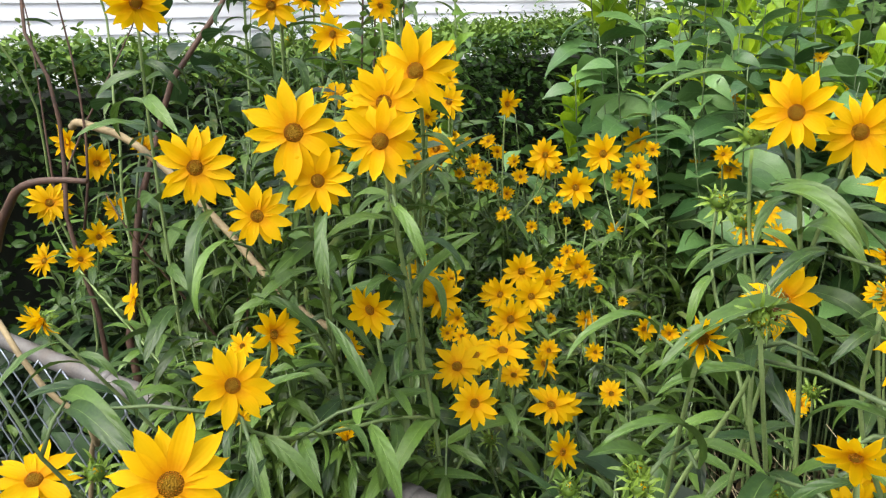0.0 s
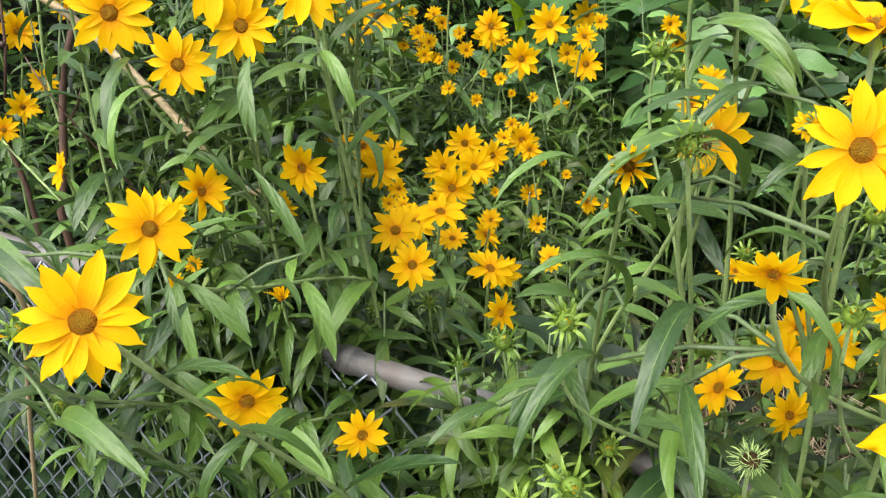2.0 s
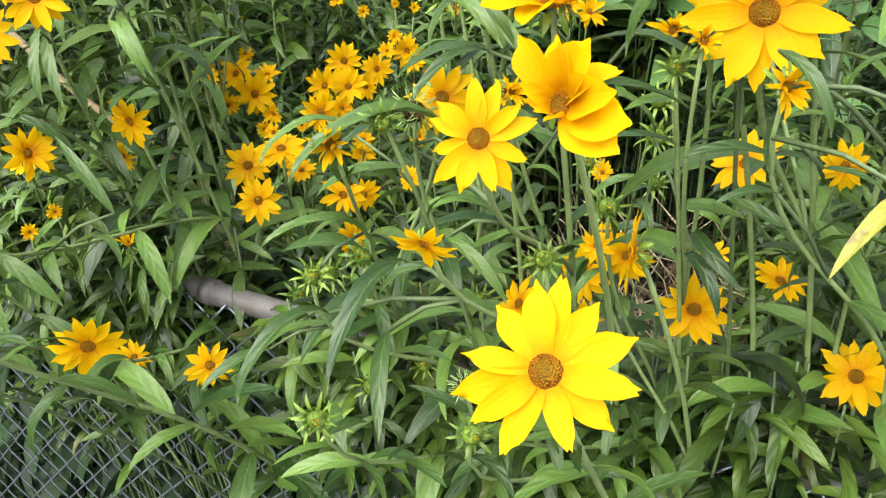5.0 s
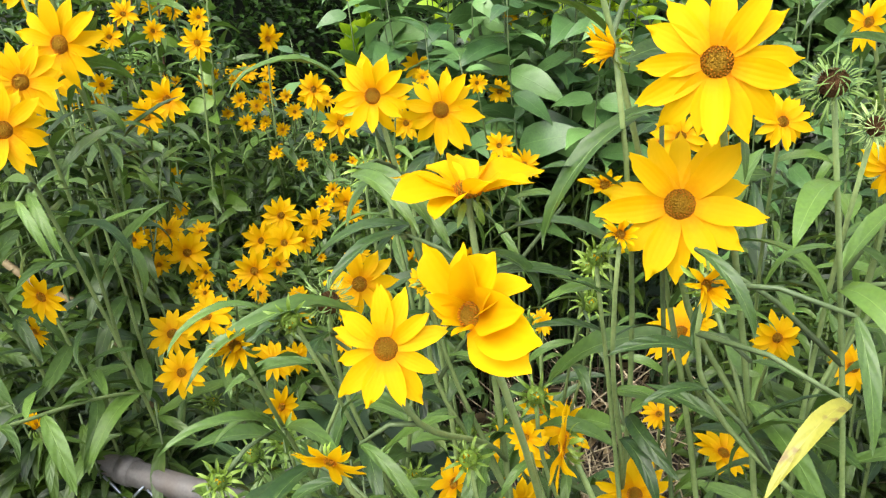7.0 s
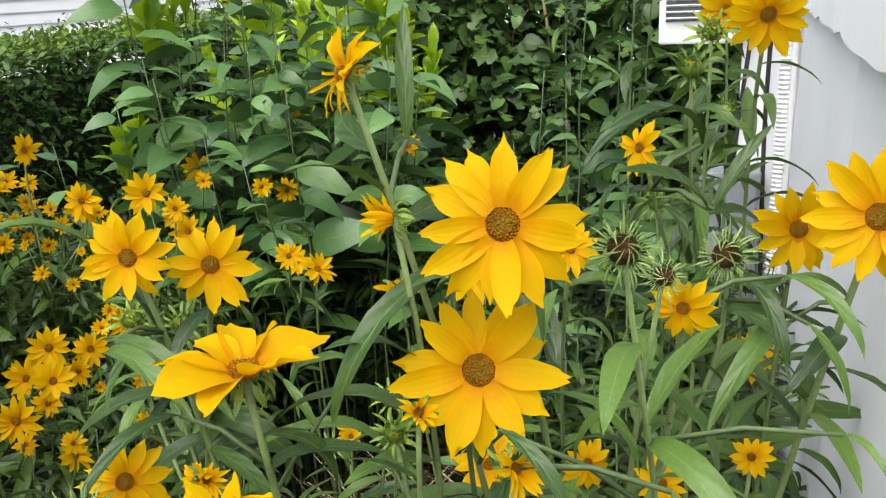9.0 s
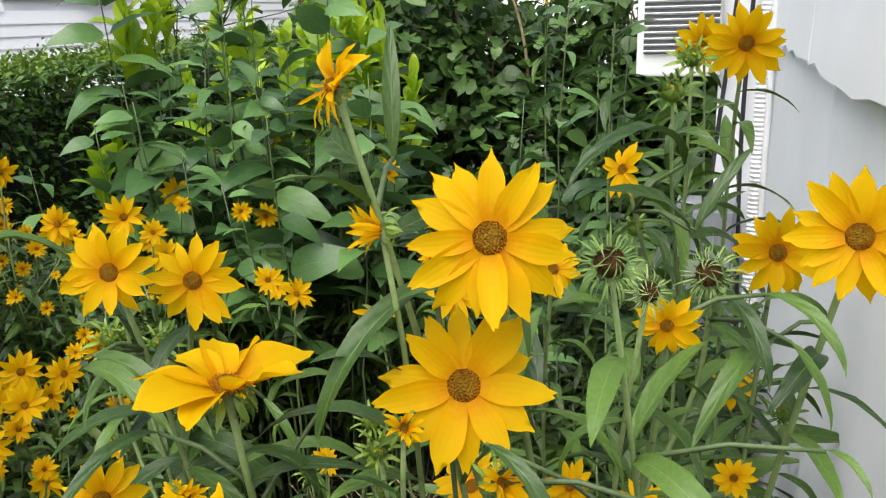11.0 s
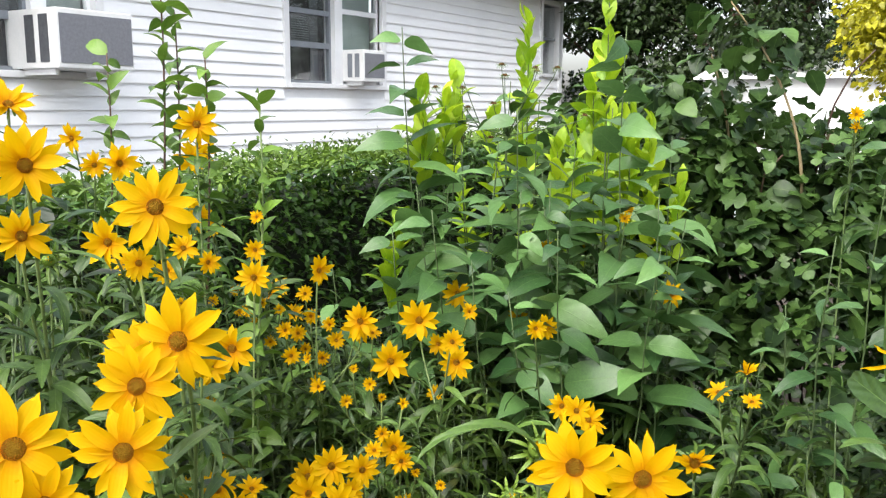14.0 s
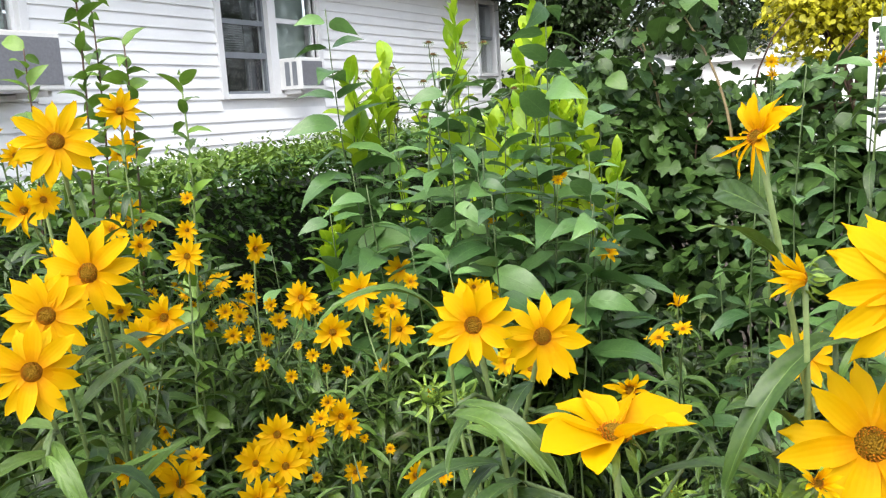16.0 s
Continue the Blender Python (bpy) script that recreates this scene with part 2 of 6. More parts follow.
for dull in (M_DISC, M_FLORET, M_DEAD):
    dull.node_tree.nodes["Principled BSDF"].inputs["Specular IOR Level"].default_value = 0.08
m_, nodes_, links_, glass_ = material("window_glass")
glass_.inputs["Base Color"].default_value = (0.9, 0.94, 0.95, 1)
glass_.inputs["Transmission Weight"].default_value = 1.0
glass_.inputs["Roughness"].default_value = 0.02
M_GLASS = m_

# ---- mesh helpers ----


def mesh_of(name, verts, faces, mat, uv=None, smooth=True):
    me = bpy.data.meshes.new(name)
    me.from_pydata([tuple(v) for v in verts], [], [tuple(f) for f in faces])
    if uv is not None:
        layer = me.uv_layers.new(name="UVMap")
        loops = np.empty(len(me.loops), np.int32)
        me.loops.foreach_get("vertex_index", loops)
        layer.data.foreach_set("uv", np.asarray(uv, np.float32)[loops].ravel())
    me.polygons.foreach_set("use_smooth", [smooth] * len(me.polygons))
    me.materials.append(mat)
    me.update()
    return me


def tri_mesh(name, V, F, UV, mat):
    """One mesh from arrays of corners, triangles and surface coordinates."""
    me = bpy.data.meshes.new(name)
    me.vertices.add(len(V))
    me.vertices.foreach_set("co", np.asarray(V, np.float32).ravel())
    me.loops.add(len(F) * 3)
    me.loops.foreach_set("vertex_index", np.asarray(F, np.int32).ravel())
    me.polygons.add(len(F))
    me.polygons.foreach_set("loop_start", np.arange(0, len(F) * 3, 3, dtype=np.int32))
    me.polygons.foreach_set("loop_total", np.full(len(F), 3, np.int32))
    me.polygons.foreach_set("use_smooth", np.ones(len(F), bool))
    me.update(calc_edges=True)
    layer = me.uv_layers.new(name="UVMap")
    layer.data.foreach_set("uv", np.asarray(UV, np.float32)[np.asarray(F, np.int32).ravel()].ravel())
    me.materials.append(mat)
    me.validate()
    return me


def under(name, me, parent=None, m=None, label=""):
    """Links a mesh as one object, as a part where a parent is given."""
    ob = new(name, me)
    if parent is not None:
        ob.parent = parent
    if m is not None:
        ob.matrix_basis = m
    if label:
        tagged(ob, label)
    return ob


def part(name, bm, mat, parent=None, label="", m=None, smooth=False):
    me = bpy.data.meshes.new(name)
    bm.to_mesh(me)
    bm.free()
    for p in me.polygons:
        p.use_smooth = smooth
    me.materials.append(mat)
    return under(name, me, parent, m, label)


def box_bm(x0, y0, z0, x1, y1, z1, bevel=0.0, bm=None):
    bm = bm or bmesh.new()
    got = bmesh.ops.create_cube(bm, size=1.0, matrix=Matrix.LocRotScale(((x0 + x1) / 2, (y0 + y1) / 2, (z0 + z1) / 2), None, (abs(x1 - x0), abs(y1 - y0), abs(z1 - z0))))
    if bevel:
        edges = {e for v in got["verts"] for e in v.link_edges}
        bmesh.ops.bevel(bm, geom=list(edges), offset=bevel, segments=2, affect="EDGES", profile=0.6)
    return bm


def tube_arrays(points, radii, sides=6):
    pts = [Vector(p) for p in points]
    V, F, UV = [], [], []
    for i, p in enumerate(pts):
        d = (pts[min(i + 1, len(pts) - 1)] - pts[max(i - 1, 0)]).normalized()
        a = d.cross(Vector((0.31, 0.9, 0.17))).normalized()
        b = d.cross(a)
        for k in range(sides):
            t = 2 * math.pi * k / sides
            V.append(p + (a * math.cos(t) + b * math.sin(t)) * radii[i])
            UV.append((i / max(1, len(pts) - 1), k / sides))
    for i in range(len(pts) - 1):
        for k in range(sides):
            k2 = (k + 1) % sides
            F.append((i * sides + k, i * sides + k2, (i + 1) * sides + k2, (i + 1) * sides + k))
    F.append(tuple(range(sides))[::-1])
    F.append(tuple((len(pts) - 1) * sides + k for k in range(sides)))
    return V, F, UV


def tube(name, points, radii, mat, sides=6):
    V, F, UV = tube_arrays(points, radii, sides)
    return mesh_of(name, V, F, mat, UV)


def arc(p0, p1, p2, p3, n):
    return [p0 * (1 - t) ** 3 + p1 * 3 * t * (1 - t) ** 2 + p2 * 3 * t * t * (1 - t) + p3 * t ** 3 for t in (i / n for i in range(n + 1))]


def blade(width, shape, rise, fall, fold=0.25, steps=8, wave=0.0, twist=0.0):
    """A leaf one unit long along +x: its half-width follows shape(u), it starts up at rise degrees and ends at fall degrees."""
    V, F, UV = [], [], []
    x = z = 0.0
    peak = max(shape(i / 40) for i in range(41))
    for i in range(steps + 1):
        u = i / steps
        a = radians(rise + (fall - rise) * u)
        if i:
            x, z = x + math.cos(a) / steps, z + math.sin(a) / steps
        w = width * shape(u) / peak
        tw = radians(twist) * u
        lift = w * fold + wave * w * math.sin(u * 17.0)
        for s in (-1, 0, 1):
            wl = lift if s else 0.0
            V.append((x - wl * math.sin(a), s * w * math.cos(tw), z + wl * math.cos(a) + s * w * math.sin(tw)))
            UV.append((u, 0.5 + 0.5 * s))
    for i in range(steps):
        for s in (0, 1):
            a, b, c, d = 3 * i + s, 3 * (i + 1) + s, 3 * (i + 1) + s + 1, 3 * i + s + 1
            F += [(a, b, c), (a, c, d)]
    return np.array(V), np.array(F), np.array(UV)


def lance(u):
    return max(0.0, (u + 0.02) ** 0.75 * (1 - u) ** 0.95) if u < 1 else 0.0


def ovate(u):
    return max(0.0, (u + 0.01) ** 0.55 * (1 - u) ** 1.05) if u < 1 else 0.0


def pointed(u):
    return max(0.0, (u + 0.01) ** 0.6 * (1 - u) ** 1.35) if u < 1 else 0.0


def oval(u):
    return max(0.0, math.sin(math.pi * min(1, u * 0.97 + 0.03))) ** 0.75


def petal_shape(u):
    return (0.40 + 0.60 * math.sin(math.pi * min(1.0, 0.10 + 0.70 * u))) * max(0.0, 1 - u ** 4.8) ** 0.68


def lobed(u):
    return max(0.03, (0.62 + 0.38 * math.cos(u * 2 * math.pi * 2.5)) * math.sin(math.pi * (u * 0.93 + 0.04)) ** 0.6) if u < 1 else 0.0


def turns(az, el, roll):
    """Rotation matrices, one for each leaf: its length points along azimuth az, raised by el, rolled about itself."""
    ca, sa, ce, se, cr, sr = np.cos(az), np.sin(az), np.cos(el), np.sin(el), np.cos(roll), np.sin(roll)
    X = np.stack([ca * ce, sa * ce, se], -1)
    Y0 = np.stack([-sa, ca, np.zeros_like(ca)], -1)
    Z0 = np.cross(X, Y0)
    Y = Y0 * cr[:, None] + Z0 * sr[:, None]
    return np.stack([X, Y, np.cross(X, Y)], -1)


def cloud(name, kinds, P, R, S, mat):
    """One mesh of many leaves of the given kinds, at places P, turned by R, of length S."""
    n = len(P)
    VV, FF, UU, at = [], [], [], 0
    for k, (V, F, UV) in enumerate(kinds):
        pick = np.arange(n) % len(kinds) == k
        p, r, s = P[pick], R[pick], S[pick]
        v = np.einsum("nij,vj->nvi", r, V) * s[:, None, None] + p[:, None, :]
        f = F[None] + (at + np.arange(len(p)) * len(V))[:, None, None]
        VV.append(v.reshape(-1, 3))
        FF.append(f.reshape(-1, 3))
        UU.append(np.tile(UV, (len(p), 1)))
        at += len(p) * len(V)
    return tri_mesh(name, np.concatenate(VV), np.concatenate(FF), np.concatenate(UU), mat)


rng = np.random.default_rng(7)
rnd = random.Random(11)


def thing(name, x, y, z, label, category, group="", kind=""):
    e = new(name)
    e.empty_display_size = 0.05
    e.matrix_basis = pose(x, y, z)
    return tagged(e, label, category, group, kind)

# ---- ground ----
gv = [(x, y) for y in np.linspace(-1.0, 1.0, 61) for x in np.linspace(-1.0, 1.0, 61)]
gv = [(math.copysign(abs(x) ** 3, x) * 600, math.copysign(abs(y) ** 3, y) * 600) for x, y in gv]
gverts = [(x - 0.7, y + 1.8, 0.05 * noise.noise((x * 1.3, y * 1.3, 0.0)) - 0.03) for x, y in gv]
gfaces = [(r * 61 + c, r * 61 + c + 1, (r + 1) * 61 + c + 1, (r + 1) * 61 + c) for r in range(60) for c in range(60)]
tagged(under("ground", mesh_of("ground", gverts, gfaces, M_SOIL)), "dark bare garden soil under the flower bed", "soil", kind="structure")

# ---- white clapboard house beyond the hedge ----
HX, HY0, HY1 = -7.0, -3.0, 15.55
BOARD, EAVE = 0.130, 3.95
house = thing("house", HX, 5.0, 0.0, "white one-storey house with horizontal vinyl siding behind the hedge", "house")
house_inv = Matrix.Translation((-HX, -5.0, 0.0))
OPEN = [(4.30, 5.42, 2.30, 3.75), (8.02, 9.84, 2.28, 3.75), (14.73, 15.40, 2.60, 3.84)]


def house_part(name, bm, mat, label="", parent=None):
    return part(name, bm, mat, parent or house, label, house_inv if parent is None else Matrix())


def spans(z0, z1):
    cuts = [(a - 0.09, b + 0.09) for a, b, c, d in OPEN if z1 > c - 0.07 and z0 < d + 0.07]
    at, got = HY0, []
    for a, b in cuts:
        got.append((at, a))
        at = b
    got.append((at, HY1))
    return got


# wall behind the boards, in pieces round the openings
bm = bmesh.new()
for y0, y1 in ((HY0, 4.30), (5.85, 8.02), (9.84, 14.73), (15.40, HY1)):
    box_bm(HX - 0.16, y0, 0.0, HX - 0.02, y1, EAVE, bm=bm)
for y0, y1, z0, z1 in OPEN:
    box_bm(HX - 0.16, y0, 0.0, HX - 0.02, y1, z0, bm=bm)
    box_bm(HX - 0.16, y0, z1, HX - 0.02, y1, EAVE, bm=bm)
box_bm(HX - 6.0, HY0, 0.0, HX - 0.16, HY0 + 0.15, EAVE, bm=bm)
box_bm(HX - 6.0, HY1 - 0.15, 0.0, HX - 0.16, HY1, EAVE, bm=bm)
box_bm(HX - 6.15, HY0, 0.0, HX - 6.0, HY1, EAVE, bm=bm)
house_part("wall", bm, M_TRIM)
board_cache = {}
row = 0
z = 0.40
while z < EAVE - 0.05:
    for y0, y1 in spans(z, z + BOARD):
        key = (round(y0, 3), round(y1, 3))
        if key not in board_cache:
            V = [(-0.018, y0, 0.004), (0.013, y0, 0.0), (0.012, y0, 0.010), (-0.012, y0, BOARD + 0.012)]
            V += [(x, y1, zz) for x, _, zz in V]
            board_cache[key] = mesh_of("clapboard", V, [(0, 1, 5, 4), (1, 2, 6, 5), (2, 3, 7, 6), (3, 0, 4, 7), (3, 2, 1, 0), (4, 5, 6, 7)], M_SIDING, smooth=False)
        under("clapboard", board_cache[key], house, Matrix.Translation((0.0, -5.0, z)))
    z += BOARD
    row += 1
house_part("corner_board", box_bm(HX - 0.03, HY1 - 0.10, 0.0, HX + 0.035, HY1 + 0.02, EAVE, 0.006), M_TRIM, "white corner board")
house_part("soffit", box_bm(HX - 0.1, HY0, EAVE, HX + 0.55, HY1 + 0.12, EAVE + 0.03), M_SOFFIT, "grey soffit under the eave")
house_part("fascia", box_bm(HX + 0.55, HY0, EAVE - 0.02, HX + 0.58, HY1 + 0.12, EAVE + 0.16, 0.004), M_TRIM)
bm = bmesh.new()
rv = [bm.verts.new(v) for v in ((HX + 0.62, HY0 - 0.3, EAVE + 0.13), (HX + 0.62, HY1 + 0.16, EAVE + 0.13), (HX - 3.1, HY1 + 0.16, EAVE + 1.7), (HX - 3.1, HY0 - 0.3, EAVE + 1.7), (HX - 6.5, HY1 + 0.16, EAVE + 0.13), (HX - 6.5, HY0 - 0.3, EAVE + 0.13))]
bm.faces.new((rv[0], rv[1], rv[2], rv[3]))
bm.faces.new((rv[3], rv[2], rv[4], rv[5]))
bmesh.ops.solidify(bm, geom=bm.faces[:], thickness=0.08)
house_part("roof", bm, M_ROOF, "dark shingle roof")


def sash_window(y0, y1, z0, z1, mullion, left_kind, right_kind):
    """A double window: trim, frames, meeting rails and panes, with a near-black panel behind that stands in for the
    unlit room.
    """
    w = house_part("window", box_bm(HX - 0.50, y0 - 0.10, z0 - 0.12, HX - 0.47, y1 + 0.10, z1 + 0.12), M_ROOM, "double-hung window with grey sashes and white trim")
    for a, b, c, d in ((y0 - 0.09, y0, z0 - 0.06, z1 + 0.08), (y1, y1 + 0.09, z0 - 0.06, z1 + 0.08)):
        house_part("casing", box_bm(HX - 0.16, a, c, HX + 0.035, b, d, 0.005), M_TRIM, "", w)
    house_part("sill", box_bm(HX - 0.16, y0, z0 - 0.06, HX + 0.05, y1, z0, 0.006), M_TRIM, "", w)
    house_part("head_casing", box_bm(HX - 0.16, y0, z1, HX + 0.035, y1, z1 + 0.08, 0.005), M_TRIM, "", w)
    house_part("mullion", box_bm(HX - 0.16, mullion - 0.075, z0, HX + 0.025, mullion + 0.075, z1, 0.005), M_TRIM, "", w)
    for a, b, kind in ((y0, mullion - 0.075, left_kind), (mullion + 0.075, y1, right_kind)):
        frame_mat = M_SASH if kind == "dark" else M_TRIM
        mid = z0 + (0.86 if kind == "dark" else 0.92)
        bm = bmesh.new()
        for r in ((a, a + 0.035, z0, z1), (b - 0.035, b, z0, z1), (a + 0.035, b - 0.035, z0, z0 + 0.035), (a + 0.035, b - 0.035, mid - 0.03, mid + 0.03), (a + 0.035, b - 0.035, z1 - 0.04, z1)):
            box_bm(HX - 0.10, r[0], r[2], HX - 0.045, r[1], r[3], bm=bm)
        if kind == "dark":
            box_bm(HX - 0.10, a + 0.035, z0 + 0.43, HX - 0.045, b - 0.035, z0 + 0.50, bm=bm)
        house_part("sash", bm, frame_mat, "", w)
        pane = house_part("pane", box_bm(HX - 0.078, a + 0.03, z0 + 0.02, HX - 0.072, b - 0.03, z1 - 0.02), M_GLASS, "", w)
        pane.visible_shadow = False
        if kind == "dark":
            bm = bmesh.new()
            for k in range(14):
                zz = z0 + 0.52 + k * 0.028
                box_bm(HX - 0.20, a + 0.05, zz, HX - 0.185, b - 0.22, zz + 0.012, bm=bm)
            house_part("blind", bm, M_BLIND, "partly lowered slatted blind", w)
            house_part("curtain", box_bm(HX - 0.24, b - 0.2, z0, HX - 0.22, b - 0.05, z1), M_BLIND, "", w)
        else:
            house_part("roller_blind", box_bm(HX - 0.22, a, z0 + 0.3, HX - 0.20, b, z1), M_CURTAIN, "pale green roller blind", w)
    return w


sash_window(8.02, 9.84, 2.28, 3.75, 8.93, "dark", "pale")
sash_window(4.30, 5.42, 2.30, 3.75, 4.86, "dark", "pale")
# the end window has the same near-black back panel instead of a room
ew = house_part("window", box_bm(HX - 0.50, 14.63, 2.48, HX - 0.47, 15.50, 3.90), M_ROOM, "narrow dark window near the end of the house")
for a_, b_ in ((14.64, 14.73), (15.40, 15.49)):
    house_part("casing", box_bm(HX - 0.16, a_, 2.54, HX + 0.035, b_, 3.90, 0.005), M_TRIM, "", ew)
house_part("head_casing", box_bm(HX - 0.16, 14.73, 3.84, HX + 0.035, 15.40, 3.91, 0.005), M_TRIM, "", ew)
house_part("sill", box_bm(HX - 0.16, 14.73, 2.54, HX + 0.05, 15.40, 2.60, 0.006), M_TRIM, "", ew)
house_part("meeting_rail", box_bm(HX - 0.10, 14.73, 3.22, HX - 0.045, 15.40, 3.27), M_SASH, "", ew)
end_pane = house_part("pane", box_bm(HX - 0.078, 14.73, 2.60, HX - 0.072, 15.40, 3.84), M_GLASS, "", ew)
end_pane.visible_shadow = False


def window_unit(y0, y1, z0, z1, out, label, slots):
    """An air conditioner that sticks out of a window by out metres."""
    t = thing("air_conditioner", HX, (y0 + y1) / 2, z0, label, "air conditioner")
    inv = Matrix.Translation((-HX, -(y0 + y1) / 2, -z0))
    part("shell", box_bm(HX - 0.12, y0, z0, HX + out, y1, z1, 0.012), M_AC, t, "", inv)
    edge = 0.045
    part("grille", box_bm(HX + out - 0.004, y0 + edge * 0.6, z0 + edge, HX + out + 0.006, y1 - edge * 0.3, z1 - edge), M_COIL, t, "grey rear coil grille", inv)
    for k in range(slots):
        yy = HX + out * (0.30 + 0.32 * k)
        part("louvre", box_bm(yy, y0 - 0.006, z0 + 0.05, yy + out * 0.20, y0 + 0.004, z1 - 0.05), M_GRILLE if out > 0.5 else M_SASH, t, "", inv)
    part("bracket", box_bm(HX + 0.026, y0 + 0.05, z0 - 0.05, HX + out * 0.8, y0 + 0.09, z0 + 0.002), M_TRIM, t, "", inv)
    part("bracket", box_bm(HX + 0.026, y1 - 0.09, z0 - 0.05, HX + out * 0.8, y1 - 0.05, z0 + 0.002), M_TRIM, t, "", inv)
    return t


window_unit(9.00, 9.45, 2.315, 2.71, 0.36, "small white window air conditioner with a vented side and dark grille", 2)
window_unit(4.62, 5.36, 2.31, 2.80, 0.62, "large white window air conditioner with louvred side and dark grille", 2)

# ---- white shingled wall beside the bed ----
WX, WY0, WY1, WH = 0.493, 1.02, 3.62, 3.2
wall = tagged(under("wall_east", mesh_of("wall_east", [(WX + 0.03, WY0, 0), (WX + 3.2, WY0, 0), (WX + 3.2, WY1, 0), (WX + 0.03, WY1, 0), (WX + 0.03, WY0, WH), (WX + 3.2, WY0, WH), (WX + 3.2, WY1, WH), (WX + 0.03, WY1, WH)], [(0, 3, 2, 1), (4, 5, 6, 7), (0, 1, 5, 4), (1, 2, 6, 5), (2, 3, 7, 6), (3, 0, 4, 7)], M_WALL, smooth=False)), "white painted wall of large overlapping shingles", "wall", kind="structure")
courses = [0.0, 0.62, 1.822, 2.36, WH]
for c in range(4):
    z0, z1 = courses[c], courses[c + 1] + (0.03 if c < 3 else 0.0)
    y = WY0 - 0.2 * (c % 2) - 0.1
    while y < WY1:
        a, b = max(y, WY0), min(y + 1.22, WY1)
        if b - a > 0.05:
            bm = bmesh.new()
            jag = [rnd.uniform(-0.010, 0.010) for _ in range(10)]
            low = [bm.verts.new((WX - 0.012, a + 0.0015 + (b - a - 0.003) * k / 9, z0 + (jag[k] if c else 0))) for k in range(10)]
            lowb = [bm.verts.new((WX + 0.03, v.co.y, v.co.z)) for v in low]
            top = [bm.verts.new((WX + 0.018, v.co.y, z1)) for v in low]
            topb = [bm.verts.new((WX + 0.03, v.co.y, z1)) for v in low]
            for k in range(9):
                bm.faces.new((low[k], top[k], top[k + 1], low[k + 1]))
                bm.faces.new((lowb[k], low[k], low[k + 1], lowb[k + 1]))
                bm.faces.new((top[k], topb[k], topb[k + 1], top[k + 1]))
            bm.faces.new((low[0], lowb[0], topb[0], top[0]))
            bm.faces.new((low[9], top[9], topb[9], lowb[9]))
            part("shingle", bm, M_WALL, wall)
        y += 1.22
tagged(part("wall_coping", box_bm(WX - 0.05, WY0 - 0.08, WH + 0.004, WX + 3.3, WY1 + 0.28, WH + 0.10, 0.01), M_ROOF), "dark roof edge on top of the white wall", "roof", kind="structure")
tagged(part("wall_return", box_bm(0.315, WY1 + 0.04, 0.0, WX + 3.2, WY1 + 0.2, WH, 0.004), M_WALL), "white painted return of the shingled wall", "wall", kind="structure")

pipe = thing("drain_pipe", 0.462, 3.52, 0.02, "white corrugated plastic drain pipe against the wall corner", "pipe")
prof = [(0.0, 0.0, 0.008 * i) for i in range(int((WH - 0.02) / 0.008))]
part_me = tube("hose", prof, [0.023 + (0.003 if i % 2 else -0.003) for i in range(len(prof))], M_PIPE, 12)
part_me.polygons.foreach_set("use_smooth", [False] * len(part_me.polygons))
under("hose", part_me, pipe)
strip_ = thing("conduit", 0.476, 3.36, 0.02, "thin white ribbed conduit fixed to the wall", "conduit")
prof = [(0.0, 0.0, 0.010 * i) for i in range(int((WH - 0.02) / 0.010))]
under("sleeve", tube("sleeve", prof, [0.010 + (0.0015 if i % 2 else -0.0015) for i in range(len(prof))], M_PIPE, 8), strip_)
for k, (dx, sway) in enumerate(((0.0, 0.014), (-0.03, 0.02))):
    cab = thing("cable", 0.418 + dx, 3.57, 0.0, "black outdoor cable hanging down the wall", "cable", "cables on the wall")
    pts = [Vector((sway * math.sin(3.1 * t + k) - (0.10 * (1 - t / 3.2) if k else 0.0), 0.012 * math.sin(5 * t), t)) for t in np.linspace(0.03 if not k else 1.26, 3.15, 24)]
    under("strand", tube("strand", pts, [0.008] * len(pts), M_CABLE, 6), cab)
meter = thing("meter_box", 0.30, 3.56, 0.0, "grey metal service box beside the white wall", "electrical box")
part("housing", box_bm(-0.105, -0.03, 0.02, 0.105, 0.10, 1.25, 0.008), M_BOX, meter)
part("lid", box_bm(-0.092, -0.042, 0.72, 0.092, -0.028, 1.22, 0.004), M_BOX, meter)
unit = thing("air_conditioner", 0.17, 3.62, 1.69, "white louvred air conditioner sticking out beside the wall", "air conditioner")
part("shell", box_bm(-0.14, -0.02, 0.0, 0.15, 0.35, 0.45, 0.010), M_AC, unit)
part("bezel", box_bm(-0.115, -0.028, 0.08, 0.14, -0.018, 0.405), M_GRILLE, unit)
for k in range(15):
    under("slat", mesh_of("slat", [(-0.115, -0.042, 0.006), (0.14, -0.042, 0.006), (0.14, -0.028, 0.0), (-0.115, -0.028, 0.0), (-0.115, -0.040, 0.009), (0.14, -0.040, 0.009), (0.14, -0.026, 0.003), (-0.115, -0.026, 0.003)], [(0, 1, 2, 3), (7, 6, 5, 4), (0, 4, 5, 1), (3, 2, 6, 7), (0, 3, 7, 4), (1, 5, 6, 2)], M_AC, smooth=False), unit, Matrix.Translation((0.0, 0.0, 0.085 + k * 0.0215)))

# ---- chain-link fence ----
FDIR = Vector((1.0, 0.137, 0.0)).normalized()
FA = Vector((-1.575, 0.816, 0.0))


def along(s, z=0.0, off=0.0):
    return FA + FDIR * s + Vector((-FDIR.y, FDIR.x, 0)) * off + Vector((0, 0, z))


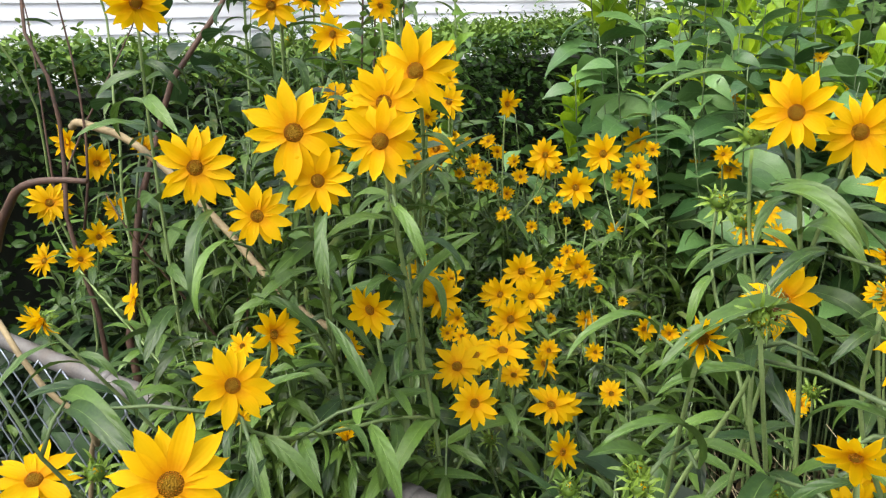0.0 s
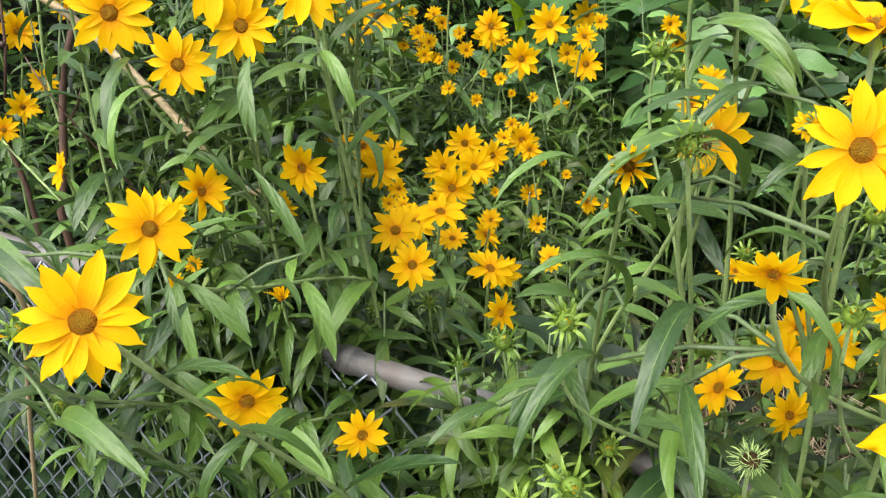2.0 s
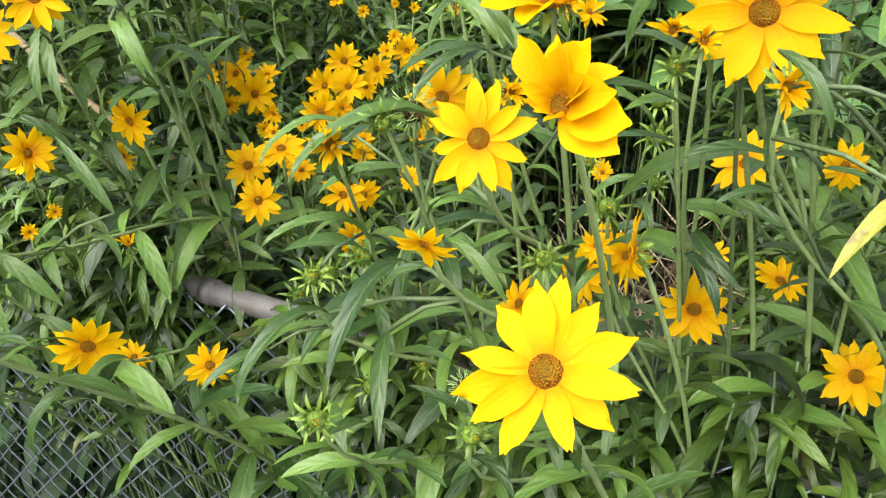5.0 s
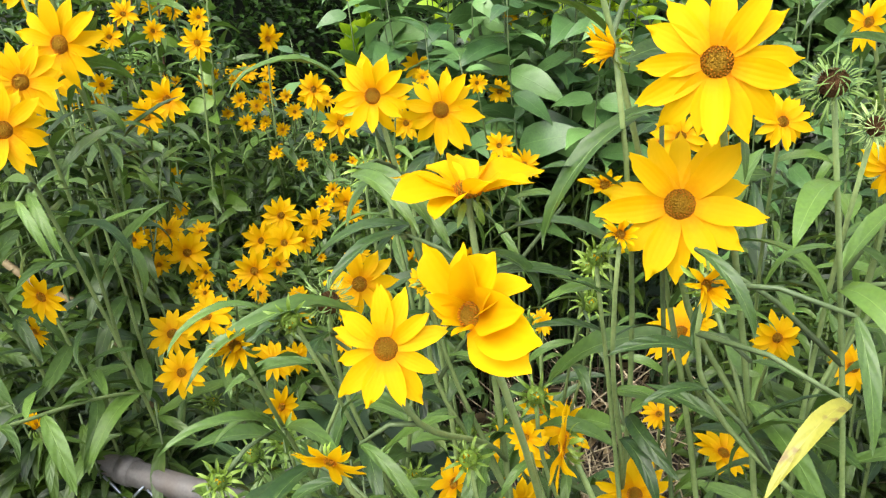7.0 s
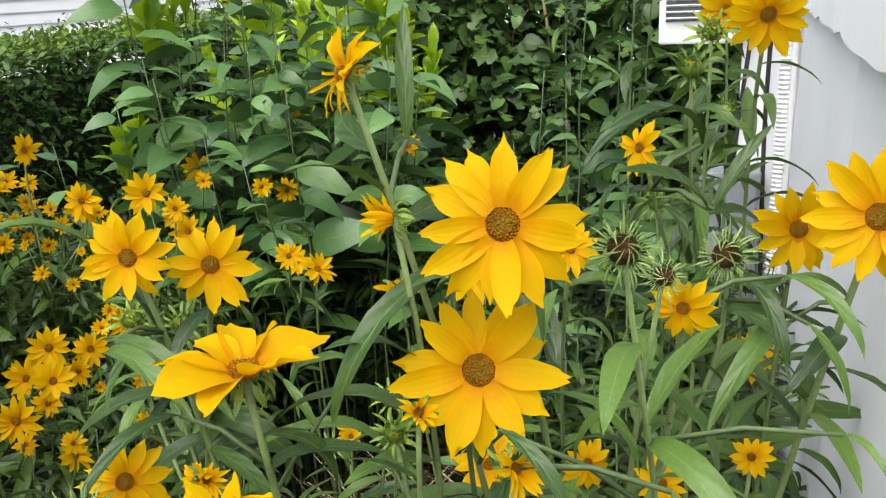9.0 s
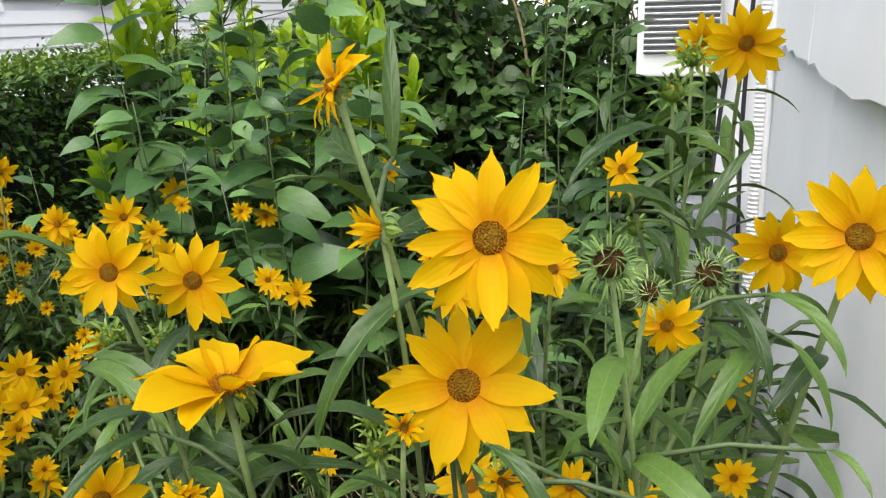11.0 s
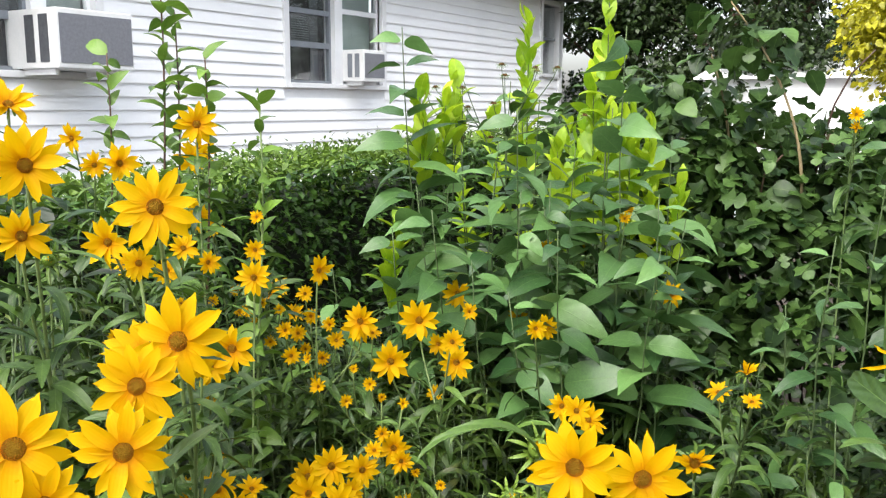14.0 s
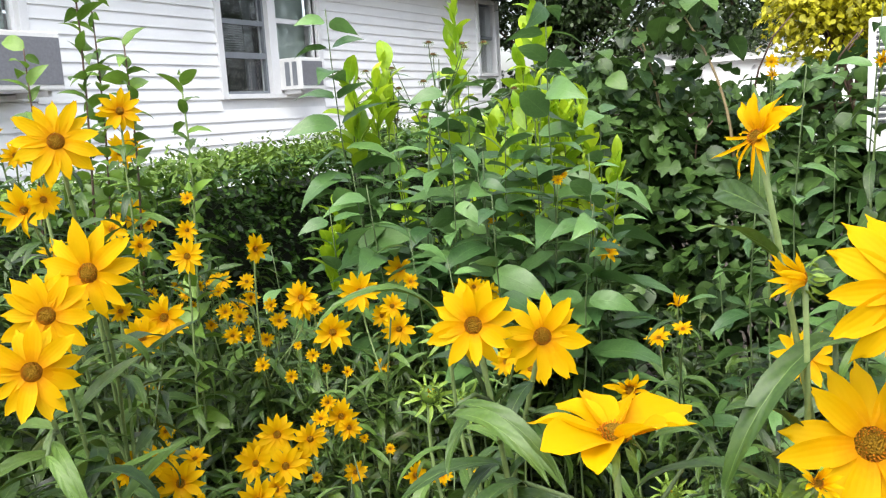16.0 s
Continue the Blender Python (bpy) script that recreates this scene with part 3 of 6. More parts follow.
S0, S1, RAIL_Z = -1.3, 2.02, 1.115
fence = thing("chain_link_fence", *along(0.35), "weathered chain-link fence overgrown by the flowers", "fence")
finv = Matrix.Translation(-along(0.35))
rail_pts = [along(S0 + (S1 - S0) * k / 16, RAIL_Z + 0.003 * math.sin(k * 1.7)) for k in range(17)]
under("top_rail", tube("top_rail", rail_pts, [0.0195] * 17, M_RAIL, 14), fence, finv)
for s in (S0 + 0.02, S1 - 0.02):
    under("post", tube("post", [along(s, 0.0), along(s, 1.16)], [0.028, 0.028], M_RAIL, 12), fence, finv)
    cap_v = [along(s, 1.16 + 0.02 * k) for k in range(3)]
    under("post_cap", tube("post_cap", cap_v, [0.031, 0.024, 0.006], M_RAIL, 12), fence, finv)
for s in (0.15, 0.93, 1.62):
    under("rail_band", tube("rail_band", [along(s - 0.012, RAIL_Z), along(s + 0.012, RAIL_Z)], [0.0225, 0.0225], M_RAIL, 14), fence, finv)
COL = 0.044
ncol = int((S1 - S0) / COL) - 2
levels = int(1.10 / COL)
for parity in (0, 1):
    pts, k = [], 0
    for k in range(levels + 1):
        side = (k + parity) % 2
        pts.append(Vector(FDIR * (COL * side)) + Vector((-FDIR.y, FDIR.x, 0)) * (0.0024 if side else -0.0024) + Vector((0, 0, 0.02 + k * COL)))
    fine = []
    for a, b in zip(pts, pts[1:]):
        fine += [a + (b - a) * 0.12, a + (b - a) * 0.88]
    wire_me = tube("wire", fine, [0.0021] * len(fine), M_GALV, 4)
    for c in range(parity, ncol, 2):
        o = along(S0 + 0.04 + c * COL, 0.0, -0.022) - along(0.35)
        under("wire", wire_me, fence, Matrix.Translation(o))

# ---- clipped hedge ----


def shell_points(n, x0, x1, y0, y1, top, jitter):
    """Places on the front, top and ends of a clipped hedge."""
    u = rng.random((n, 3))
    P = np.empty((n, 3))
    front = u[:, 0] < 0.55
    P[:, 1] = y0 + (y1 - y0) * rng.random(n)
    ztop = np.array([top(v) for v in P[:, 1]])
    P[front, 0] = x1 - 0.16 * u[front, 1] ** 2
    P[front, 2] = ztop[front] * (1 - u[front, 2] ** 1.6)
    P[~front, 0] = x0 + (x1 - x0) * u[~front, 1]
    P[~front, 2] = ztop[~front] - 0.12 * u[~front, 2] ** 2
    lump = np.array([noise.noise((p[0] * 2.2, p[1] * 2.2, p[2] * 2.2)) for p in P])
    lump2 = np.array([noise.noise((p[0] * 7, p[1] * 7, p[2] * 7)) for p in P])
    P[front, 0] += 0.10 * lump[front] + 0.05 * lump2[front]
    P[~front, 2] += 0.05 * lump[~front] + 0.03 * lump2[~front]
    return P + rng.normal(0, jitter, (n, 3)), front


def hedge_top(y):
    return 1.70 + 0.03 * math.sin(y * 1.9) + (0.10 * min(1.0, max(0.0, y - 4.3)))


hedge = thing("hedge", -3.0, 3.0, 0.0, "dense clipped privet hedge with lighter new growth on top", "hedge")
hinv = Matrix.Translation((3.0, -3.0, 0.0))
# solid block added inside the leaves; its dark colour stands in for shade
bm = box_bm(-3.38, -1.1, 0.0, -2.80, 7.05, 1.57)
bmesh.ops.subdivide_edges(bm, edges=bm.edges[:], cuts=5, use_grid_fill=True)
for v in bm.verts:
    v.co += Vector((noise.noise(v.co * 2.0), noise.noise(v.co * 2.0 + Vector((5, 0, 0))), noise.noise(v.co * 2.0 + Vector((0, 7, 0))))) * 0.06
part("dark_core", bm, M_CORE, hedge, "near-black solid core standing in for the shaded inside of the hedge", hinv)
small = [blade(0.24, oval, 8, -14, 0.25, 3), blade(0.28, oval, -5, -25, 0.3, 3), blade(0.26, oval, 20, 5, 0.2, 3)]
P, front = shell_points(50000, -3.45, -2.58, -1.2, 7.2, hedge_top, 0.02)
n = len(P)
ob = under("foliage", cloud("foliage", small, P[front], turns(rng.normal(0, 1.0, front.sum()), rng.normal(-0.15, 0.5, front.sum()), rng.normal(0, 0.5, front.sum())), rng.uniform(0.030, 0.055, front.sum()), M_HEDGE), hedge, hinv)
tagged(ob, "dark glossy hedge leaves", kind="stuff")
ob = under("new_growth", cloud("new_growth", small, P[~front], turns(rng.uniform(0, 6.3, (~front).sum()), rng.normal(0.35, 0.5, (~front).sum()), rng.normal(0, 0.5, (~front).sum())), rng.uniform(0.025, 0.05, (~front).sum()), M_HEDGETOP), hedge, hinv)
tagged(ob, "paler young leaves on the clipped top", kind="stuff")
sprig_p, sprig_r, sprig_s = [], [], []
for _ in range(260):
    y = rnd.uniform(-1, 7)
    x = rnd.uniform(-3.4, -2.6)
    h = rnd.uniform(0.04, 0.13)
    for k in range(7):
        sprig_p.append((x + rnd.gauss(0, 0.006), y + rnd.gauss(0, 0.006), hedge_top(y) + h * k / 6))
        sprig_r.append((rnd.uniform(0, 6.3), rnd.uniform(0.2, 0.9)))
        sprig_s.append(rnd.uniform(0.022, 0.038))
sr = np.array(sprig_r)
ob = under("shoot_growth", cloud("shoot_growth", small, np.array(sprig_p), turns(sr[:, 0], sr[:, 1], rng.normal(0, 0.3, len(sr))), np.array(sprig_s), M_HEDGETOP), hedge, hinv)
tagged(ob, "upright young shoots", kind="stuff")

# ---- trees, vines and a building beyond ----


def crown(n, centres, leaf, mat_, flat=0.7):
    """Leaves in clumps on the outside of several lumps (x, y, z, radius)."""
    P, A = [], []
    for _ in range(n):
        cx, cy, cz, r = centres[rnd.randrange(len(centres))]
        d = Vector((rnd.gauss(0, 1), rnd.gauss(0, 1), rnd.gauss(0, 1))).normalized()
        q = Vector((cx, cy, cz)) + Vector((d.x, d.y, d.z * flat)) * r * (0.72 + 0.36 * rnd.random() + 0.35 * noise.noise((cx + d.x * 2.4, cy + d.y * 2.4, cz + d.z * 2.4)))
        P.append(q)
        A.append((math.atan2(d.y, d.x) + rnd.gauss(0, 0.8), rnd.gauss(-0.35, 0.5), rnd.gauss(0, 0.5)))
    A = np.array(A)
    return np.array(P), turns(A[:, 0], A[:, 1], A[:, 2]), rng.uniform(*leaf, n)


tree_leaf = [blade(0.30, ovate, 5, -20, 0.2, 3), blade(0.36, ovate, -5, -35, 0.3, 3)]


def tree(x, y, h, spread, label, leaf, mat_, n, lumps, low=0.35):
    t = thing("tree", x, y, 0.0, label, "tree")
    trunk = [Vector((0.1 * math.sin(k * 1.3), 0.1 * math.cos(k * 1.7), h * 0.75 * k / 8)) for k in range(9)]
    under("trunk", tube("trunk", trunk, [0.16 * (1 - 0.09 * k) for k in range(9)], M_BARK, 9), t)
    cs = []
    for k in range(lumps):
        a, hh = rnd.uniform(0, 6.3), rnd.uniform(low, 0.95)
        rr = spread * (1.0 - 0.6 * abs(hh - 0.55)) * rnd.uniform(0.35, 0.85)
        c = (rr * math.cos(a), rr * math.sin(a), h * hh, spread * rnd.uniform(0.3, 0.5))
        cs.append(c)
        start = trunk[min(8, int(hh * 7))]
        under("limb", tube("limb", arc(start, start + Vector((0, 0, 0.3)), Vector(c[:3]) - Vector((0, 0, 0.2)), Vector(c[:3]), 5), [0.06, 0.05, 0.04, 0.03, 0.02, 0.012], M_BARK, 6), t)
    P, R, S = crown(n, cs, leaf, mat_)
    ob = under("crown", cloud("crown", tree_leaf, P, R, S, mat_), t)
    tagged(ob, kind="stuff")
    return t


tree(-3.8, 16.6, 6.5, 2.3, "dark green tree beside the corner of the house", (0.08, 0.15), M_TREE, 26000, 26, 0.10)
tree(-6.3, 18.0, 7.5, 2.8, "tall dark green tree behind the house", (0.08, 0.15), M_TREE, 14000, 18, 0.10)
tree(-3.0, 17.5, 7.5, 2.8, "dark green tree behind the vines", (0.08, 0.15), M_TREE, 14000, 18, 0.2)
tree(0.2, 19.0, 8.0, 3.2, "dark green tree in the distance", (0.08, 0.15), M_TREE, 9000, 15, 0.2)
tree(4.5, 18.0, 8.0, 3.4, "dark green tree beyond the white wall", (0.12, 0.24), M_TREE, 4000, 14, 0.2)
tree(-0.55, 12.0, 3.5, 1.42, "small tree with golden yellow leaves", (0.06, 0.12), M_GOLD, 10000, 20, 0.73)
tree(-6.7, 18.2, 5.6, 1.7, "dark bushy tree close to the end of the house", (0.08, 0.15), M_TREE, 14000, 18, 0.12)
shed = thing("garage", -2.0, 15.0, 0.0, "low white garage half hidden by vines and trees", "garage")
part("wall", box_bm(-2.1, 0.0, 0.0, 1.8, 3.4, 2.46, 0.01), M_SIDING, shed)
bm = bmesh.new()
gv_ = [bm.verts.new(v) for v in ((-2.25, -0.2, 2.462), (1.95, -0.2, 2.462), (1.95, 3.6, 2.462), (-2.25, 3.6, 2.462), (-2.25, 1.7, 2.86), (1.95, 1.7, 2.86))]
for f in ((0, 1, 5, 4), (3, 4, 5, 2), (0, 4, 3), (1, 2, 5), (3, 2, 1, 0)):
    bm.faces.new([gv_[i] for i in f])
part("roof", bm, M_TRIM, shed, "white metal roof")
part("garage_door", box_bm(-1.2, -0.03, 0.05, 0.9, -0.004, 2.05, 0.004), M_TRIM, shed)

# vine-covered trellis
vine = thing("grape_vine", -0.6, 5.3, 0.0, "tangled dark green vine covering a wooden trellis", "vine")
vinv = Matrix.Translation((0.6, -5.3, 0.0))
for x in (-1.35, -0.6, 0.3):
    part("trellis_post", box_bm(x - 0.03, 5.35, 0.0, x + 0.03, 5.41, 1.9, 0.004), M_DRY, vine, "", vinv)
for zz in (0.8, 1.3, 1.8):
    part("trellis_rail", box_bm(-1.5, 5.36, zz, 0.7, 5.40, zz + 0.04, 0.004), M_DRY, vine, "", vinv)
lumps = [(-1.42, 5.0, 1.80, 0.40), (-1.25, 5.1, 1.45, 0.5), (-0.95, 5.2, 1.62, 0.42), (-0.5, 5.3, 1.60, 0.42), (-0.15, 5.3, 1.66, 0.42), (0.30, 5.3, 1.66, 0.42), (0.75, 5.4, 1.62, 0.42), (-0.2, 5.3, 1.35, 0.5), (0.4, 5.3, 1.2, 0.5), (-1.5, 5.2, 0.9, 0.5), (0.0, 5.4, 0.7, 0.5), (-1.9, 5.5, 1.7, 0.5), (-0.6, 5.0, 0.7, 0.5), (-1.2, 4.9, 0.6, 0.5), (-0.9, 4.9, 1.15, 0.45), (0.4, 4.9, 0.6, 0.5), (-0.1, 4.7, 0.4, 0.45), (-1.9, 5.0, 0.9, 0.5)]
vleaf = [blade(0.42, lobed, 5, -35, 0.2, 7), blade(0.46, lobed, -5, -20, 0.3, 7), blade(0.40, ovate, 0, -30, 0.25, 5)]
P, R, S = crown(9000, lumps, (0.075, 0.15), M_VINE, 0.95)
ob = under("foliage", cloud("foliage", vleaf, P, R, S, M_VINE), vine, vinv)
tagged(ob, "lobed vine leaves", kind="stuff")
for k in range(14):
    a = Vector((rnd.uniform(-1.5, 0.6), 5.35, rnd.uniform(0, 0.3)))
    b = a + Vector((rnd.uniform(-0.5, 0.5), rnd.uniform(-0.5, 0.1), rnd.uniform(1.2, 2.1)))
    pts = arc(a, a + Vector((0.3, 0, 0.6)), b - Vector((0.4, 0, 0.3)), b, 10)
    under("vine_cane", tube("vine_cane", pts, [0.012 - 0.0008 * i for i in range(11)], M_BARK, 5), vine, vinv)
# an arching cane with large leaves above the trellis
for top, kink, lean, count in (((-1.06, 4.88, 2.56), (-0.82, 4.9, 2.26), -0.66, 46), ((-1.16, 4.95, 2.30), (-1.10, 5.0, 2.10), -1.02, 26)):
    pts = arc(Vector((lean, 4.95, 1.55)), Vector((lean, 4.9, 1.95)), Vector(kink), Vector(top), 12)
    under("vine_cane", tube("vine_cane", pts, [0.010 - 0.0005 * i for i in range(13)], M_TAN, 6), vine, vinv)
    C = [pts[rnd.randrange(6, 13)] + Vector((rnd.gauss(-0.02, 0.085), rnd.gauss(0, 0.06), rnd.gauss(-0.02, 0.07))) for _ in range(count)]
    A = np.array([(rnd.uniform(0, 6.28), rnd.gauss(-0.5, 0.35), rnd.gauss(0, 0.4)) for _ in C])
    ob = under("cane_leaves", cloud("cane_leaves", vleaf, np.array([tuple(c) for c in C]), turns(A[:, 0], A[:, 1], A[:, 2]), rng.uniform(0.11, 0.17, len(C)), M_VINE), vine, vinv)
    tagged(ob, "large lobed leaves on an arching cane", kind="stuff")

# ---- sunflower plants ----
LEAVES = [mesh_of("leaf", *(lambda b: (b[0], b[1]))(blade(w, lance, r, f, fo, 9, wv, tw)), M_LEAF, blade(w, lance, r, f, fo, 9, wv, tw)[2])
          for w, r, f, fo, wv, tw in ((0.084, 36, -64, 0.32, 0.09, 14), (0.094, 26, -36, 0.28, 0.08, -18), (0.078, 42, -92, 0.36, 0.10, 24), (0.096, 14, -56, 0.22, 0.09, -12), (0.086, 45, 5, 0.36, 0.08, 16))]


def petal_mesh(width, rise, fall, cup, tw, tip=1.0, teeth=(0.90, 0.97, 1.0, 0.96, 0.88), blunt=0.22):
    """A pleated ray petal, widest beyond its middle, with two shallow grooves, a toothed tip and a wavy edge."""
    V, F, UV, steps = [], [], [], 9
    x = z = 0.0
    for i in range(steps + 1):
        u = i / steps
        a = radians(rise + (fall - rise) * u)
        if i:
            x, z = x + math.cos(a) / steps, z + math.sin(a) / steps
        w = width * (0.56 + 0.44 * math.sin(math.pi * min(0.55, 0.95 * u))) * (blunt + (1 - blunt) * max(0.0, 1 - u ** (2.9 * tip)) ** 0.8)
        turn = radians(tw) * u
        for k, s in enumerate((-1.0, -0.5, 0.0, 0.5, 1.0)):
            y = s * w * (1 + 0.05 * math.sin(9.0 * u + 3.0 * k + tw))
            lift = cup * y * y / width - (0.05 * width if abs(s) == 0.5 else 0.0) * math.sin(math.pi * u) ** 0.5 + 0.06 * width * s * math.sin(u * 8.0 + tw)
            near_tip = max(0.0, u - 0.6) / 0.4
            pull = 1.0 - (1.0 - teeth[k]) * near_tip
            V.append((x * pull - lift * math.sin(a), y * math.cos(turn), z * pull + lift * math.cos(a) + y * math.sin(turn)))
            UV.append((u, 0.5 + 0.5 * s))
    for i in range(steps):
        for s in range(4):
            p, q = 5 * i + s, 5 * (i + 1) + s
            F += [(p, q, q + 1), (p, q + 1, p + 1)]
    return np.array(V) * 0.42, np.array(F), np.array(UV)


PETAL_KINDS = [petal_mesh(0.210, 6, -12, 0.24, 4), petal_mesh(0.222, 9, -4, 0.2, -7, 0.9, (0.86, 0.98, 0.93, 1.0, 0.88), 0.34), petal_mesh(0.198, 3, -26, 0.3, 9, 1.0, (0.84, 0.93, 1.0, 0.93, 0.84), 0.12),
               petal_mesh(0.208, 12, 6, 0.35, -6, 1.1, (0.90, 1.0, 0.95, 0.97, 0.84), 0.30), petal_mesh(0.185, 8, -40, 0.25, 14, 0.85, (0.88, 0.95, 1.0, 0.92, 0.86), 0.15), petal_mesh(0.230, 7, -10, 0.2, 3, 1.15, (0.88, 0.95, 1.0, 0.96, 0.86), 0.22)]
PETALS = [mesh_of("petal", V, F, M_PETAL, UV) for V, F, UV in PETAL_KINDS]
WIDE = [mesh_of("petal", V, F, M_PETAL, UV) for V, F, UV in (petal_mesh(0.30, 20, 2, 0.5, 8, 1.3), petal_mesh(0.33, 14, -16, 0.4, -14, 1.2), petal_mesh(0.27, 26, 8, 0.6, 18, 1.0))]


def dome(name, radius, height, mat_, rings=5, sides=18):
    V, F = [(0.0, 0.0, height * 0.82)], []
    for r in range(1, rings + 1):
        t = r / rings
        for k in range(sides):
            a = 2 * math.pi * (k + 0.5 * (r % 2)) / sides
            V.append((radius * t * math.cos(a), radius * t * math.sin(a), height * (math.cos(t * 1.57) * 0.8 + 0.35 * math.sin(t * 3.14)) - 0.01))
    for k in range(sides):
        F.append((0, 1 + k, 1 + (k + 1) % sides))
    for r in range(rings - 1):
        for k in range(sides):
            a, b = 1 + r * sides + k, 1 + r * sides + (k + 1) % sides
            F += [(a, a + sides, b + sides), (a, b + sides, b)]
    return mesh_of(name, V, F, mat_, [(0.5, 0.5)] * len(V))


def floret_mesh(name, radius, height, mat_, n, size):
    V, F = [], []
    for i in range(n):
        t = 0.45 + 0.55 * math.sqrt((i + 0.5) / n)
        a = i * 2.39996
        c = Vector((radius * t * math.cos(a), radius * t * math.sin(a), height * (math.cos(t * 1.57) * 0.8 + 0.35 * math.sin(t * 3.14)) - 0.012))
        tip = c + Vector((0.35 * math.cos(a) * size, 0.35 * math.sin(a) * size, size * rnd.uniform(1.2, 2.2)))
        b = len(V)
        for k in range(3):
            q = a + k * 2.094
            V.append(c + Vector((math.cos(q), math.sin(q), 0)) * size * 0.42)
        for k in range(3):
            q = a + k * 2.094
            V.append(tip + Vector((math.cos(q), math.sin(q), 0)) * size * 0.5)
        for k in range(3):
            k2 = (k + 1) % 3
            F.append((b + k, b + k2, b + 3 + k2, b + 3 + k))
        F.append((b + 3, b + 4, b + 5))
    return mesh_of(name, V, F, mat_, [(0.5, 0.5)] * len(V), smooth=False)


DISC = dome("flower_head", 0.100, 0.07, M_DISC)
FLORETS = floret_mesh("floret_ring", 0.102, 0.07, M_FLORET, 90, 0.011)
DEAD_DISC = dome("spent_head", 0.27, 0.20, M_DEAD)
DEAD_FLORETS = floret_mesh("spent_florets", 0.27, 0.20, M_DEAD, 130, 0.034)


def ring_mesh(name, kinds, n, r0, size, tilt, mat_, z0=0.0, spread=0.2):
    """A ring of bracts or petals in one mesh."""
    VV, FF, UU, at = [], [], [], 0
    for k in range(n):
        V, F, UV = kinds[k % len(kinds)]
        a = 2 * math.pi * (k + rnd.uniform(-0.3, 0.3)) / n
        s = size * rnd.uniform(1 - spread, 1 + spread)
        m = Matrix.Rotation(a, 4, "Z") @ Matrix.Translation((r0, 0, z0)) @ Matrix.Rotation(-radians(tilt + rnd.uniform(-14, 14)), 4, "Y") @ Matrix.Rotation(radians(rnd.uniform(-25, 25)), 4, "X")
        W = np.array([m @ Vector(v * s) for v in V])
        VV.append(W)
        FF.append(F + at)
        UU.append(UV)
        at += len(V)
    return mesh_of(name, np.concatenate(VV), np.concatenate(FF), mat_, np.concatenate(UU))


bract_kinds = [blade(0.12, lance, -20, -95, 0.2, 5), blade(0.10, lance, 0, -140, 0.2, 6), blade(0.11, lance, 20, -60, 0.2, 5)]
BRACTS = ring_mesh("calyx", bract_kinds, 16, 0.10, 0.20, -15, M_BRACT, -0.035)
BUD_BRACTS = ring_mesh("bud_calyx", [blade(0.085, lance, 75, 150, 0.2, 6, 0, 20), blade(0.08, lance, 50, -60, 0.2, 7, 0, 30), blade(0.085, lance, 85, 120, 0.2, 6), blade(0.07, lance, 20, 110, 0.2, 7, 0, -40)], 44, 0.27, 0.66, 15, M_BRACT, -0.16, 0.3)
curly = [blade(0.030, lance, 40, -110, 0.2, 8, 0, 50), blade(0.034, lance, 70, 200, 0.2, 9, 0, 60), blade(0.030, lance, 10, 150, 0.2, 9, 0, -50), blade(0.032, lance, 60, -40, 0.2, 8, 0, 90), blade(0.036, lance, 20, -80, 0.2, 8, 0, -40)]
DEAD_BRACTS = ring_mesh("curled_calyx", curly, 64, 0.30, 0.56, -6, M_CURL, -0.08, 0.35)
BUD_TIPS = ring_mesh("petal_tips", [blade(0.16, petal_shape, 70, 120, 0.0, 4)], 12, 0.22, 0.42, 40, M_PETAL, 0.05)


def bud_core():
    V, F = [], []
    rings, sides = 6, 12
    for r in range(rings + 1):
        t = math.pi * r / rings
        for k in range(sides):
            a = 2 * math.pi * k / sides
            rr = 0.33 * math.sin(t) * (1 + 0.08 * math.sin(a * 6))
            V.append((rr * math.cos(a), rr * math.sin(a), -0.32 * math.cos(t)))
    for r in range(rings):
        for k in range(sides):
            F.append((r * sides + k, r * sides + (k + 1) % sides, (r + 1) * sides + (k + 1) % sides, (r + 1) * sides + k))
    return mesh_of("bud", V, F, M_BRACT, [(0.2, 0.2)] * len(V))


BUD = bud_core()
COROLLAS = []
for v in range(4):
    COROLLAS.append(ring_mesh("corolla", [(k[0] * (1.0 + 0.05 * v), k[1], k[2]) for k in PETAL_KINDS], 13, 0.095, 1.0, 8 + 5 * v, M_PETAL, 0.01, 0.12))


def aim(p, az, el, scale):
    """The pose of a flower head whose face looks along azimuth az and elevation el."""
    d = Vector((math.cos(radians(az)) * math.cos(radians(el)), math.sin(radians(az)) * math.cos(radians(el)), math.sin(radians(el))))
    q = d.to_track_quat("Z", "Y")
    return Matrix.LocRotScale(p, q, (scale,) * 3), d


